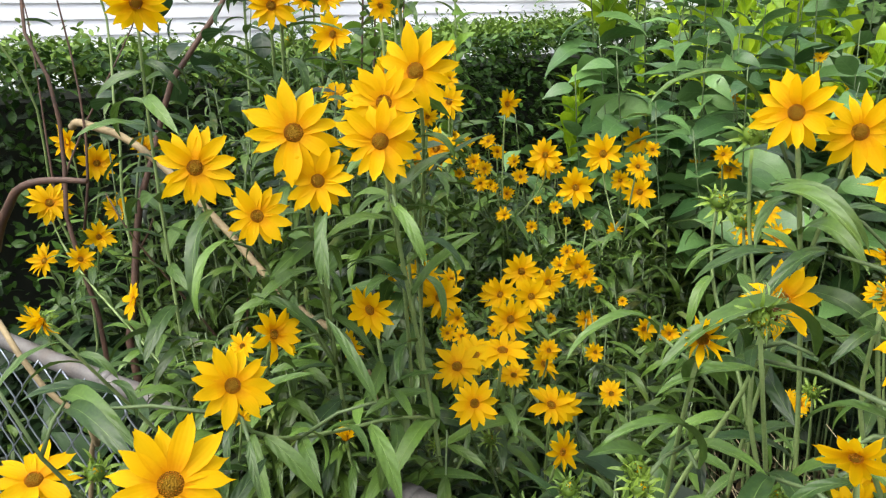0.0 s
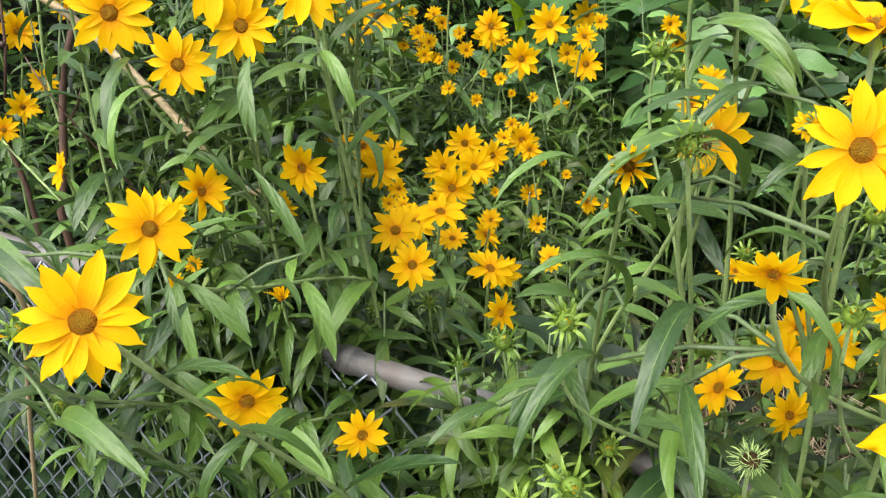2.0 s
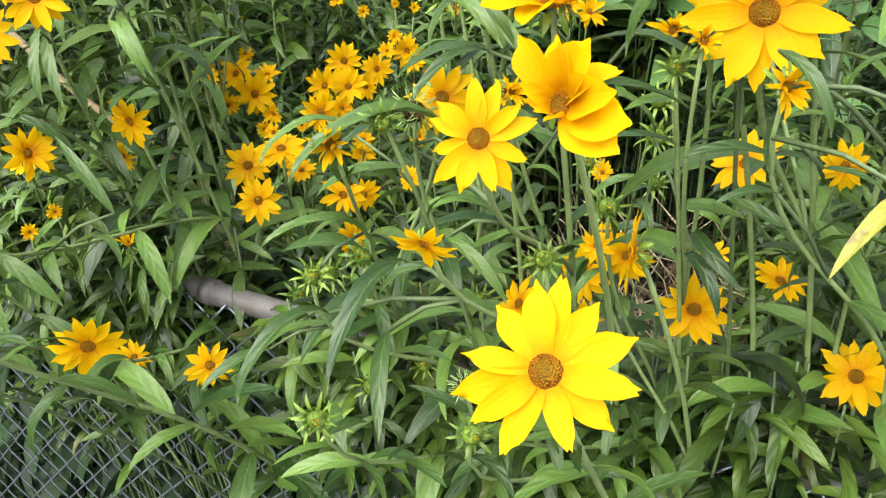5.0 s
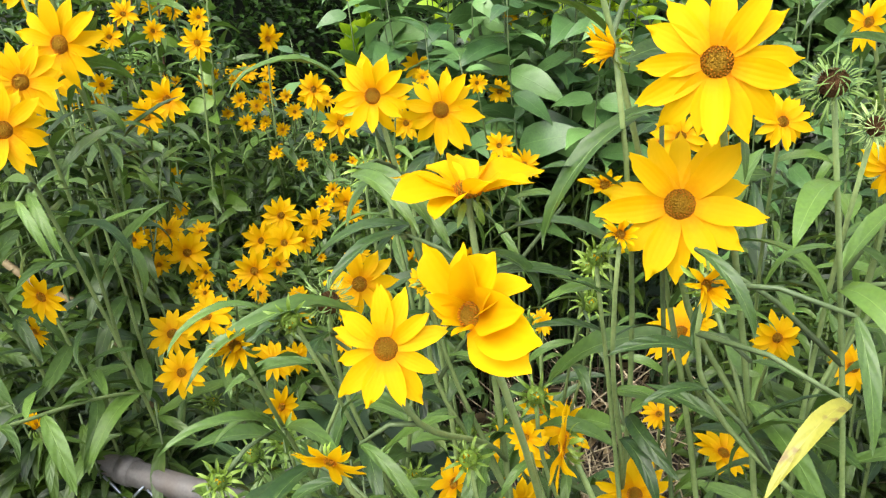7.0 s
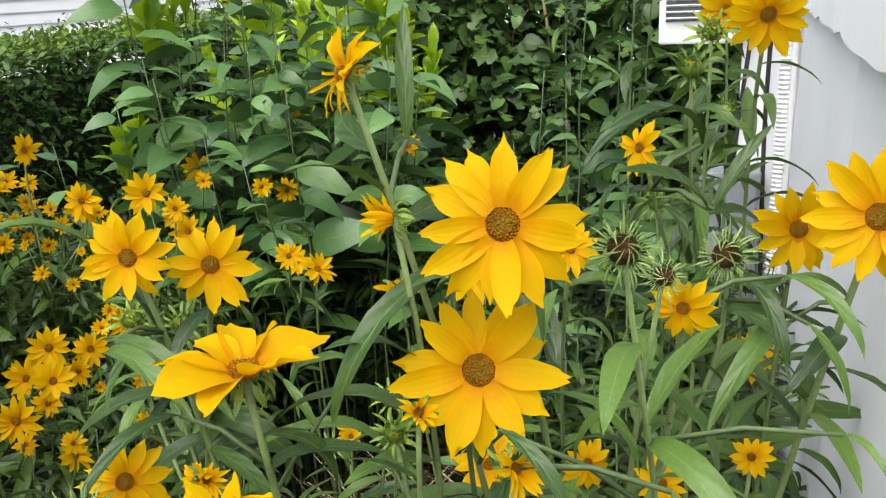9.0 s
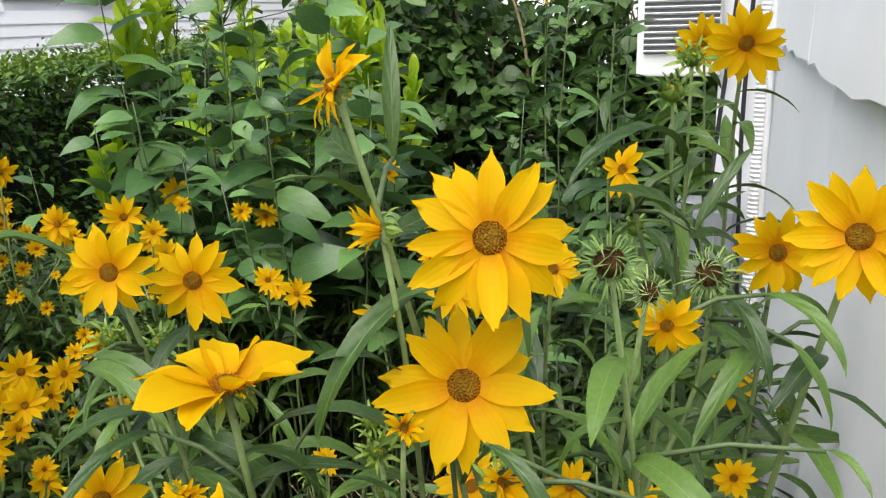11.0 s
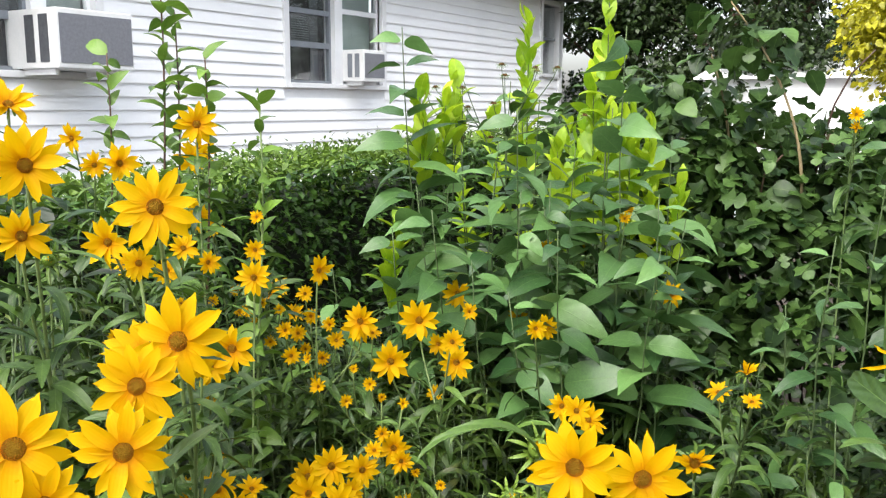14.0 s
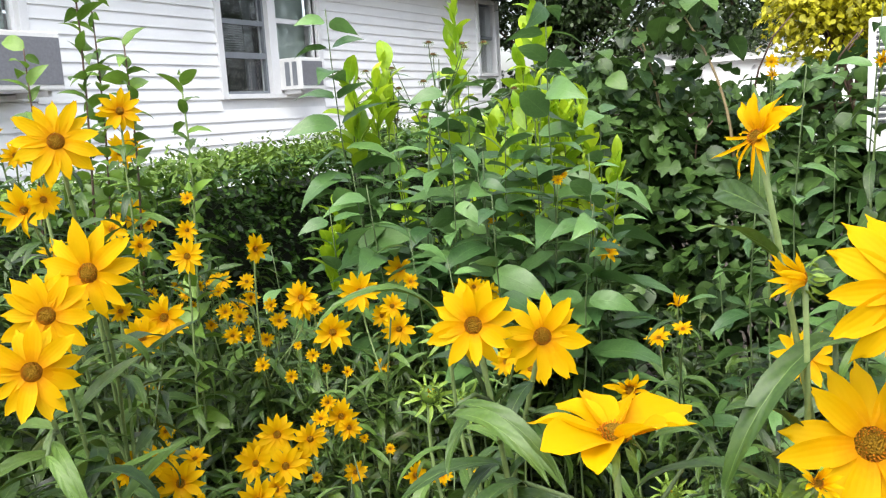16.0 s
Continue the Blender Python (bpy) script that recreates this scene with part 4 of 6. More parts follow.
def flower(parent, p, cm, az, el, kind, near):
    size = cm / 92 * (1.35 if kind == 3 else 0.82 if kind == 2 else 1.0)
    spin = Matrix.Rotation(rnd.uniform(0, 6.28), 4, "Z")
    m, d = aim(p, az, el, size)
    m = m @ spin
    if kind == 0:
        h = under("flower_head", DISC, parent, m)
        tagged(under("floret_ring", FLORETS, h), kind="stuff")
        tagged(under("calyx", BRACTS, h), kind="stuff")
        if near:
            n = rnd.choice((12, 13, 14, 15))
            for k in range(n):
                a = 2 * math.pi * (k + rnd.uniform(-0.30, 0.30)) / n
                s = rnd.uniform(0.84, 1.10)
                q = Matrix.Rotation(a, 4, "Z") @ Matrix.Translation((0.095, 0, 0.008 + 0.012 * (k % 2))) @ Matrix.Rotation(-radians(rnd.gauss(1 + 5 * (k % 2), 6)), 4, "Y") @ Matrix.Rotation(radians(rnd.gauss(0, 6)), 4, "X") @ Matrix.Scale(s, 4)
                under("petal", rnd.choice(PETALS), h, q)
        else:
            tagged(under("corolla", rnd.choice(COROLLAS), h), kind="stuff")
    elif kind == 4:
        # a loose head with a few broad upturned petals
        h = under("flower_head", DISC, parent, m)
        tagged(under("floret_ring", FLORETS, h), kind="stuff")
        tagged(under("calyx", BRACTS, h), kind="stuff")
        for k in range(9):
            a = 2 * math.pi * (k + rnd.uniform(-0.25, 0.25)) / 9
            q = Matrix.Rotation(a, 4, "Z") @ Matrix.Translation((0.095, 0, 0.008 + 0.01 * (k % 2))) @ Matrix.Rotation(-radians(rnd.gauss(4, 12)), 4, "Y") @ Matrix.Rotation(radians(rnd.gauss(0, 16)), 4, "X") @ Matrix.Scale(rnd.uniform(0.85, 1.15), 4)
            under("petal", rnd.choice(WIDE), h, q)
    elif kind == 5:
        # a lopsided head: long petals above and to one side, short ones folded over the disc
        m = aim(p, az, el, size)[0]
        h = under("flower_head", DISC, parent, m)
        tagged(under("floret_ring", FLORETS, h), kind="stuff")
        tagged(under("calyx", BRACTS, h), kind="stuff")
        for k, (turn, s, lift) in enumerate(((132, 1.30, 22), (110, 1.05, 12), (84, 1.15, 26), (60, 1.40, 16), (38, 1.30, 6), (20, 1.55, 4), (4, 1.70, 0), (-14, 1.50, 4), (-60, 0.60, 60), (-118, 0.50, 78), (-170, 0.55, 74), (162, 0.75, 54))):
            q = Matrix.Rotation(radians(turn), 4, "Z") @ Matrix.Translation((0.095, 0, 0.008 + 0.01 * (k % 2))) @ Matrix.Rotation(-radians(lift), 4, "Y") @ Matrix.Rotation(radians(rnd.gauss(0, 12)), 4, "X") @ Matrix.Scale(s * 0.92, 4)
            under("petal", WIDE[k % 3], h, q)
    elif kind == 6:
        # a wilting head: broad petals on one side, shrivelled drooping ones on the other
        m = aim(p, az, el, size)[0]
        h = under("flower_head", DISC, parent, m)
        tagged(under("floret_ring", FLORETS, h), kind="stuff")
        tagged(under("calyx", BRACTS, h, Matrix.Scale(0.9, 4)), kind="stuff")
        for turn, s, lift, thin in ((92, 1.10, 6, 1.1), (66, 1.05, 16, 1.0), (120, 1.05, 12, 1.0), (40, 1.0, 24, 0.9), (146, 0.95, 20, 0.8), (14, 0.95, 12, 0.7), (172, 0.9, 10, 0.6), (-12, 0.9, -8, 0.4), (-34, 1.0, -20, 0.3), (-56, 1.0, 4, 0.25), (-72, 1.1, -24, 0.22), (-90, 1.15, 6, 0.25), (-104, 1.0, -30, 0.25), (-126, 1.05, -4, 0.25), (-150, 0.9, -18, 0.3)):
            q = Matrix.Rotation(radians(turn - 52), 4, "Z") @ Matrix.Translation((0.09, 0, 0.01)) @ Matrix.Rotation(-radians(lift), 4, "Y") @ Matrix.Rotation(radians(rnd.gauss(0, 20)), 4, "X") @ Matrix.Scale(s, 4) @ Matrix.Diagonal((1, thin, 1, 1))
            under("petal", PETALS[4] if thin < 0.5 else rnd.choice(WIDE), h, q)
    elif kind == 1:
        h = under("bud", BUD, parent, m)
        tagged(under("calyx", BUD_BRACTS, h, Matrix.Scale(1.05, 4)), kind="stuff")
        tagged(under("petal_tuft", BUD_TIPS, h), kind="stuff")
    elif kind == 2:
        h = under("spent_head", DEAD_DISC, parent, m)
        tagged(under("floret_ring", DEAD_FLORETS, h), kind="stuff")
        tagged(under("calyx", DEAD_BRACTS, h), kind="stuff")
    else:
        h = under("half_open_head", DISC, parent, m)
        tagged(under("floret_ring", FLORETS, h), kind="stuff")
        tagged(under("calyx", BRACTS, h, Matrix.Scale(1.5, 4)), kind="stuff")
        n = rnd.choice((14, 15, 16))
        for k in range(n):
            a = 2 * math.pi * (k + rnd.uniform(-0.4, 0.4)) / n
            q = Matrix.Rotation(a, 4, "Z") @ Matrix.Translation((0.09, 0, 0.01)) @ Matrix.Rotation(-radians(rnd.gauss(60, 18)), 4, "Y") @ Matrix.Rotation(radians(rnd.gauss(0, 30)), 4, "X") @ Matrix.Scale(rnd.uniform(0.7, 1.15), 4) @ Matrix.Diagonal((1, 0.62, 1, 1))
            under("petal", rnd.choice(PETALS), h, q)
    return d


LABELS = {"open": "yellow perennial sunflower with long narrow leaves in the bed", "bud": "perennial sunflower with unopened green buds and narrow leaves", "spent": "perennial sunflower with spent brown heads among yellow flowers"}


BED, FACES = [], []


def plant(bx, by, heads):
    """Notes a plant at its foot, with its heads: place, width in cm, azimuth and elevation of the face, kind (0 open, 1 bud, 2 spent, 3 half open, 4 loose, 5 lopsided, 6 wilting)."""
    BED.append((bx, by, heads))
    for x, y, z, cm, az, el, kind in heads:
        d = aim((0, 0, 0), az, el, 1.0)[1]
        FACES.append((x, y, z, d.x, d.y, d.z, cm / 200))
        if kind in (0, 4, 5) and z < 1.5 and y < 1.35 and x > -0.2:
            # the low ones stand open to the sky
            d = aim((0, 0, 0), -98, 46, 1.0)[1]
            FACES.append((x, y, z, d.x, d.y, d.z, cm / 200))


def clear_of_faces(P, reach=0.40):
    """True for the places that don't stand close before the open face of a flower."""
    P = np.atleast_2d(np.asarray([tuple(p) for p in P], float))
    A = FACE_ARRAY
    ok = np.ones(len(P), bool)
    for at in range(0, len(P), 2000):
        v = P[at:at + 2000, None, :] - A[None, :, 0:3]
        t = (v * A[None, :, 3:6]).sum(-1)
        side2 = (v * v).sum(-1) - t * t
        ok[at:at + 2000] = ~((t > -0.006) & (t < reach) & (side2 < A[None, :, 6] ** 2)).any(1)
    return ok


STEMS = []


def leaf_up(t, o, pts, s0, s1, gap, size, near):
    """Leaves along a stem from s0 to s1 of its length, smaller towards the top."""
    n = len(pts) - 1
    length = sum((b - a).length for a, b in zip(pts, pts[1:]))
    s, turn = s0 + rnd.random() * 0.04, rnd.uniform(0, 6.28)
    while s < s1:
        k = min(n - 1, int(s * n))
        q = pts[k].lerp(pts[k + 1], s * n - k)
        size_l = size(s) * rnd.uniform(0.75, 1.2)
        az_l = turn + rnd.uniform(-0.5, 0.5)
        tip = o + q + Vector((math.cos(az_l), math.sin(az_l), 0)) * size_l
        crowded = tip.x > 0.0 and tip.y < 1.4 and tip.z < 1.6
        if crowded:
            size_l *= 0.8
        sparse = (crowded and rnd.random() < 0.35) or -0.85 < tip.x < 0.14 and 1.22 < tip.y < 2.6 and tip.z < 1.38 and rnd.random() < 0.75
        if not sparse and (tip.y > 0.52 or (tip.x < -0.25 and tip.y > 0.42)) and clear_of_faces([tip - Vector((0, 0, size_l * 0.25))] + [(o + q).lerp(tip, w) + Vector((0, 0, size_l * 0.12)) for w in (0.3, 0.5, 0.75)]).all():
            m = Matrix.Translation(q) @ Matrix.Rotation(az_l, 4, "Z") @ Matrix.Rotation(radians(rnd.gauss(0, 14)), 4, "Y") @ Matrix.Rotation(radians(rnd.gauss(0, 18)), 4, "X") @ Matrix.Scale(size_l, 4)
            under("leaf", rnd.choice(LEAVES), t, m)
        turn += 2.4
        s += gap / length * rnd.uniform(0.8, 1.3)


def grow(bx, by, heads):
    kinds = {h[6] for h in heads}
    label = LABELS["spent"] if 2 in kinds else LABELS["bud"] if kinds == {1} else LABELS["open"]
    t = thing("sunflower", bx, by, 0.0, label, "sunflower", "sunflowers in the bed")
    o = Vector((bx, by, 0.0))
    near = math.hypot(bx - 0.25, by - 0.3) < 1.75
    top = max(heads, key=lambda h: h[2])
    others = [h for h in heads if h is not top]
    main = None
    for h in [top] + others:
        x, y, z, cm, az, el, kind = h
        p = Vector((x, y, z)) - o
        d = flower(t, p, cm, az, el, kind, near)
        size = cm / 92
        neck = p - d * size * (0.25 if kind == 1 else 0.05)
        back = Vector((d.x, d.y, 0)) * -0.05
        r1 = 0.0016 + 0.011 * size
        if main is None:
            foot = Vector((rnd.uniform(-0.03, 0.03), rnd.uniform(-0.03, 0.03), -0.02))
            pts = arc(foot, foot + Vector((0, 0, z * 0.55)) + (neck - foot) * 0.08, neck + back + Vector(((foot.x - neck.x) * 0.42 + rnd.uniform(-0.03, 0.03), (foot.y - neck.y) * 0.42 + rnd.uniform(-0.02, 0.03), -min(0.42, 0.3 * z))) - d * 0.03, neck, 16)
            main, r0 = pts, 0.0041
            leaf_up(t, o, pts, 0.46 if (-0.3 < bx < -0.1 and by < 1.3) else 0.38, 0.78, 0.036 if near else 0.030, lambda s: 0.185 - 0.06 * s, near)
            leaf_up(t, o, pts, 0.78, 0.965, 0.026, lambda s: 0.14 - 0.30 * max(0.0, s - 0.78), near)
        else:
            # a side branch leaves the main stem below its head
            low = [q for q in main if q.z < neck.z - 0.16] or main[:4]
            a = min(low[-6:], key=lambda q: abs((neck.z - q.z) - 0.30))
            pts = arc(a, a + (neck - a) * 0.35 + Vector((0, 0, 0.02)), neck + back * 0.8 - Vector((0, 0, min(0.16, 0.5 * (neck.z - a.z)))) - d * 0.02, neck, 10)
            r0 = 0.0027
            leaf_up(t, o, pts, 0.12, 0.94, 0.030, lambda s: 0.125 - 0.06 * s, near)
        n = len(pts) - 1
        under("stem" if r0 > 0.004 else "branch", tube("stem", pts, [r0 + (r1 - r0) * k / n for k in range(n + 1)], M_STEM, 6), t)
        STEMS.extend((t, o + q) for q in pts[4:])
    return t


plant(-0.74, 1.06, [(-0.636, 0.899, 1.717, 9.6, -42, 14, 0)])
plant(-2.34, 1.18, [(-1.921, 0.931, 1.256, 8.3, -71, 32, 0),
    (-1.716, 0.933, 1.298, 6.5, 0, 33, 0),
    (-2.174, 1.131, 1.503, 8.6, -79, 7, 0),
    (-1.770, 1.006, 1.327, 6.7, -6, 25, 0),
    (-2.186, 1.210, 1.433, 9.9, -24, 8, 0)])
plant(-2.28, 1.41, [(-2.180, 1.252, 1.297, 7.8, -42, 12, 0),
    (-1.712, 1.116, 1.532, 6.7, -7, 51, 0)])
plant(-2.36, 2.02, [(-1.922, 1.703, 1.936, 7.5, -80, -8, 0),
    (-1.795, 1.676, 1.871, 6.5, -34, 3, 0)])
plant(-2.31, 2.24, [(-2.184, 2.107, 1.208, 6.0, -34, 30, 0),
    (-2.051, 2.049, 1.257, 8.3, -34, 30, 0),
    (-1.498, 1.647, 1.633, 6.1, -38, 10, 0),
    (-2.080, 2.240, 1.847, 9.8, -24, 15, 0),
    (-1.483, 1.687, 1.683, 6.8, -32, 29, 0),
    (-1.532, 1.805, 1.625, 5.9, -14, 14, 0),
    (-1.619, 1.654, 1.454, 6.6, -27, 9, 0)])
plant(-2.27, 2.60, [(-2.178, 2.336, 1.637, 11.3, -26, 2, 0),
    (-2.168, 2.348, 1.870, 10.0, -43, -33, 0),
    (-2.193, 2.423, 1.588, 6.7, -38, 23, 0),
    (-2.179, 2.507, 1.343, 4.4, -40, 27, 0),
    (-2.182, 2.525, 1.258, 3.9, -40, 28, 0)])
plant(-2.24, 2.75, [(-1.455, 1.897, 1.652, 5.2, -44, 9, 0),
    (-2.168, 2.587, 1.350, 5.7, -41, 27, 0),
    (-1.503, 1.955, 1.729, 3.8, -62, 24, 0),
    (-2.184, 2.685, 1.289, 8.3, -43, 49, 0),
    (-1.546, 2.010, 1.478, 2.9, -74, 8, 0),
    (-1.570, 1.979, 1.457, 4.0, -69, 22, 0),
    (-1.517, 2.046, 1.454, 2.9, -45, 16, 0)])
plant(-2.35, 2.90, [(-2.186, 2.736, 1.313, 9.0, -31, 47, 0),
    (-2.171, 2.811, 1.191, 8.0, -31, 54, 0)])
plant(-1.82, 0.89, [(-1.695, 0.817, 1.184, 7.5, -89, 20, 3)])
plant(-2.05, 1.96, [(-1.741, 1.712, 1.876, 8.7, -20, 12, 0)])
plant(-1.82, 1.98, [(-1.130, 1.227, 1.791, 7.6, -67, 1, 0),
    (-1.745, 1.731, 1.606, 9.8, -20, 51, 0),
    (-1.680, 1.911, 1.171, 6.8, -39, 34, 0),
    (-1.659, 1.609, 1.453, 3.7, -42, 7, 0),
    (-1.565, 1.571, 1.426, 3.1, 44, 10, 0),
    (-1.497, 1.571, 1.425, 3.5, -49, -10, 0)])
plant(-1.40, 1.03, [(-0.895, 0.823, 1.336, 4.4, -64, 46, 0),
    (-0.891, 0.844, 1.241, 2.7, -40, 15, 0),
    (-0.818, 0.764, 1.263, 2.5, -15, 19, 0)])
plant(-1.73, 1.05, [(-1.391, 0.895, 1.282, 7.4, -102, 18, 0)])
plant(-1.54, 1.32, [(-1.474, 1.270, 2.025, 9.8, -23, 54, 0)])
plant(-1.54, 1.64, [(-1.206, 1.430, 1.183, 7.4, -35, 38, 0),
    (-1.114, 1.428, 1.516, 7.3, -38, 9, 0),
    (-1.096, 1.419, 1.267, 7.5, -64, 46, 0),
    (-1.104, 1.478, 1.544, 8.7, -58, 9, 0)])
plant(-1.58, 1.84, [(-1.746, 1.975, 1.971, 11.0, -40, 7, 0)])
plant(-1.58, 2.16, [(-1.549, 2.038, 1.356, 3.4, -41, 20, 0)])
plant(-1.44, 2.19, [(-1.420, 2.106, 1.568, 8.2, -7, 0, 0),
    (-1.343, 2.193, 1.413, 9.8, -74, 13, 0),
    (-1.413, 2.270, 1.368, 9.8, -23, 26, 0),
    (-1.472, 2.238, 1.325, 5.5, -36, 31, 0),
    (-1.559, 2.196, 1.295, 3.6, -28, 17, 0),
    (-1.415, 2.047, 1.326, 2.9, -91, 23, 0)])
plant(-1.67, 2.50, [(-1.391, 2.061, 1.245, 4.4, -79, 37, 0),
    (-1.503, 2.188, 1.208, 5.0, -90, 23, 0),
    (-1.417, 1.982, 1.351, 4.9, -33, 6, 0),
    (-1.496, 2.153, 1.415, 4.8, -22, 7, 0),
    (-1.488, 2.227, 1.374, 4.3, -77, 23, 0),
    (-1.489, 2.037, 1.399, 4.6, -55, 26, 0),
    (-1.557, 2.164, 1.352, 4.9, -56, 15, 0)])
plant(-1.50, 2.91, [(-1.361, 2.753, 1.388, 9.7, -75, 12, 0)])
plant(-1.46, 3.24, [(-1.416, 3.178, 1.301, 6.1, -61, 12, 0),
    (-1.208, 2.921, 1.297, 7.0, -82, 8, 0),
    (-1.253, 3.148, 1.305, 6.3, -64, 8, 0)])
plant(-1.72, 3.32, [(-1.191, 2.371, 1.327, 6.0, -58, 10, 0),
    (-1.569, 3.146, 1.202, 8.5, -28, 39, 0),
    (-1.137, 2.458, 1.416, 5.2, -29, 25, 0),
    (-1.217, 2.395, 1.162, 4.8, -62, 27, 0)])
plant(-1.20, 0.94, [(-1.805, 0.917, 1.420, 9.8, -17, 32, 0),
    (-1.132, 0.832, 1.851, 9.8, -30, -23, 0)])
plant(-1.26, 1.19, [(-0.675, 0.732, 1.438, 6.4, 5, 20, 0),
    (-0.942, 0.973, 1.946, 9.8, -30, 3, 0),
    (-1.092, 1.091, 1.784, 3.0, -30, 25, 1),
    (-0.999, 0.994, 1.843, 7.6, -29, 7, 0)])
plant(-1.20, 1.24, [(-0.699, 0.878, 1.372, 4.8, -86, -7, 0)])
plant(-1.07, 1.61, [(-1.049, 1.423, 1.227, 8.8, -46, 12, 0),
    (-0.850, 1.424, 1.224, 8.1, -56, 14, 0),
    (-0.996, 1.390, 1.167, 3.6, -33, 18, 0),
    (-1.082, 1.372, 1.212, 4.9, -37, 10, 0)])
plant(-1.33, 1.73, [(-1.072, 1.487, 1.249, 5.1, -20, 64, 0),
    (-1.384, 1.820, 1.599, 8.3, -58, 11, 0),
    (-1.079, 1.666, 1.165, 7.9, -74, 36, 0),
    (-1.055, 1.718, 1.217, 8.6, -51, 16, 0)])
plant(-1.37, 1.77, [(-1.335, 1.648, 1.212, 4.3, -19, 5, 0)])
plant(-1.03, 1.91, [(-1.078, 1.859, 1.150, 7.8, -47, 17, 0),
    (-1.012, 1.930, 1.162, 5.7, -50, 11, 0),
    (-1.066, 1.973, 1.169, 7.8, -61, 21, 0),
    (-0.927, 1.592, 1.213, 7.6, -46, 24, 0),
    (-1.028, 1.963, 1.030, 5.6, -54, 28, 0),
    (-1.067, 2.015, 1.274, 2.7, -31, 22, 0)])
plant(-1.37, 2.09, [(-1.340, 1.954, 1.031, 8.8, -48, 24, 0)])
plant(-1.23, 2.34, [(-1.146, 2.071, 1.358, 9.4, -55, 11, 0),
    (-1.187, 2.265, 1.423, 10.7, -57, 14, 0),
    (-1.037, 2.225, 1.335, 8.5, -59, 11, 0),
    (-1.157, 1.995, 1.315, 3.4, -61, 13, 0),
    (-1.273, 2.039, 1.233, 3.5, -39, 12, 0),
    (-0.977, 2.107, 1.430, 6.3, -36, 19, 0)])
plant(-1.06, 2.72, [(-0.980, 2.655, 1.345, 7.4, -59, 10, 0)])
plant(-1.22, 3.21, [(-1.216, 3.142, 1.507, 6.3, -62, 24, 0),
    (-1.164, 3.169, 1.201, 4.6, -63, 30, 0),
    (-1.063, 3.162, 1.526, 3.6, -65, 23, 0)])
plant(-1.09, 3.34, [(-0.822, 2.887, 1.675, 3.9, -70, 38, 0),
    (-0.917, 3.164, 1.671, 4.6, -72, 31, 0)])
plant(-0.84, 0.99, [(-0.772, 0.456, 1.314, 9.8, -24, 60, 0),
    (-0.712, 0.503, 1.327, 3.0, -16, 45, 1),
    (-0.791, 0.561, 1.163, 2.6, -19, 45, 1),
    (-0.741, 0.479, 1.510, 3.1, -34, 4, 3)])
plant(-0.72, 1.01, [(-0.641, 0.866, 1.443, 7.2, -76, -6, 0),
    (-0.593, 1.022, 1.264, 6.9, -42, 25, 0)])
plant(-0.83, 1.04, [(-0.768, 0.698, 1.646, 9.6, -35, 9, 0),
    (-0.678, 0.723, 1.593, 7.5, -33, 12, 0),
    (-0.636, 0.754, 1.694, 11.0, -41, 16, 0),
    (-0.611, 0.766, 1.638, 7.8, -37, 10, 0)])
plant(-0.67, 1.11, [(-0.528, 0.664, 1.232, 8.9, -32, -1, 0),
    (-0.480, 0.799, 1.133, 6.7, -44, 23, 0),
    (-0.564, 0.825, 1.682, 9.7, -41, 13, 0),
    (-0.437, 0.523, 1.511, 6.9, -19, 21, 0),
    (-0.595, 0.754, 1.127, 4.8, -33, 44, 0)])
plant(-0.74, 1.11, [(-0.713, 0.969, 1.838, 4.1, -19, 10, 0)])
plant(-0.85, 1.16, [(-0.654, 0.823, 1.264, 3.5, -62, 70, 3),
    (-0.811, 1.043, 1.690, 9.8, -40, 34, 0),
    (-0.696, 0.984, 1.906, 9.7, -43, 12, 0),
    (-0.682, 1.030, 1.161, 1.8, -44, 51, 1),
    (-0.644, 0.966, 1.752, 11.5, -62, 9, 0),
    (-0.729, 1.073, 1.676, 3.4, -37, -13, 0)])
plant(-0.69, 1.37, [(-0.623, 1.095, 1.165, 2.3, -42, 48, 1),
    (-0.513, 1.136, 1.166, 6.3, -6, 12, 0),
    (-0.573, 1.187, 1.207, 7.8, -10, 54, 0)])
plant(-1.00, 1.39, [(-0.974, 1.247, 1.332, 5.0, -45, -6, 0)])
plant(-0.99, 1.42, [(-0.690, 1.089, 1.274, 8.2, -46, 39, 0),
    (-0.817, 1.277, 1.201, 8.1, -52, 53, 0),
    (-0.582, 1.074, 1.335, 7.7, -40, 72, 0),
    (-0.608, 1.133, 1.268, 5.0, -51, 59, 0),
    (-0.850, 1.537, 1.089, 7.4, -1, 33, 0)])
plant(-0.68, 2.30, [(-0.604, 2.120, 1.295, 8.4, -21, 37, 0)])
plant(-0.97, 2.73, [(-0.516, 1.846, 1.420, 5.7, -56, 27, 0),
    (-0.734, 2.256, 1.261, 6.6, -78, 23, 0),
    (-0.802, 2.230, 1.464, 5.0, -52, 2, 0)])
plant(-0.88, 3.05, [(-0.904, 3.024, 1.090, 5.9, -70, 53, 0),
    (-0.655, 2.866, 1.450, 7.9, -74, 46, 0)])
plant(-0.87, 3.41, [(-0.926, 3.524, 1.540, 6.1, -72, 30, 0)])
plant(-0.43, 1.05, [(-0.362, 0.418, 1.489, 9.5, -25, 34, 0)])
plant(-0.28, 1.14, [(-0.203, 1.032, 1.697, 3.0, -63, 37, 1),
    (-0.202, 1.067, 1.193, 3.0, -51, 51, 1),
    (-0.261, 1.086, 1.608, 3.0, -45, 35, 1),
    (-0.082, 0.986, 1.714, 7.6, -61, 7, 0)])
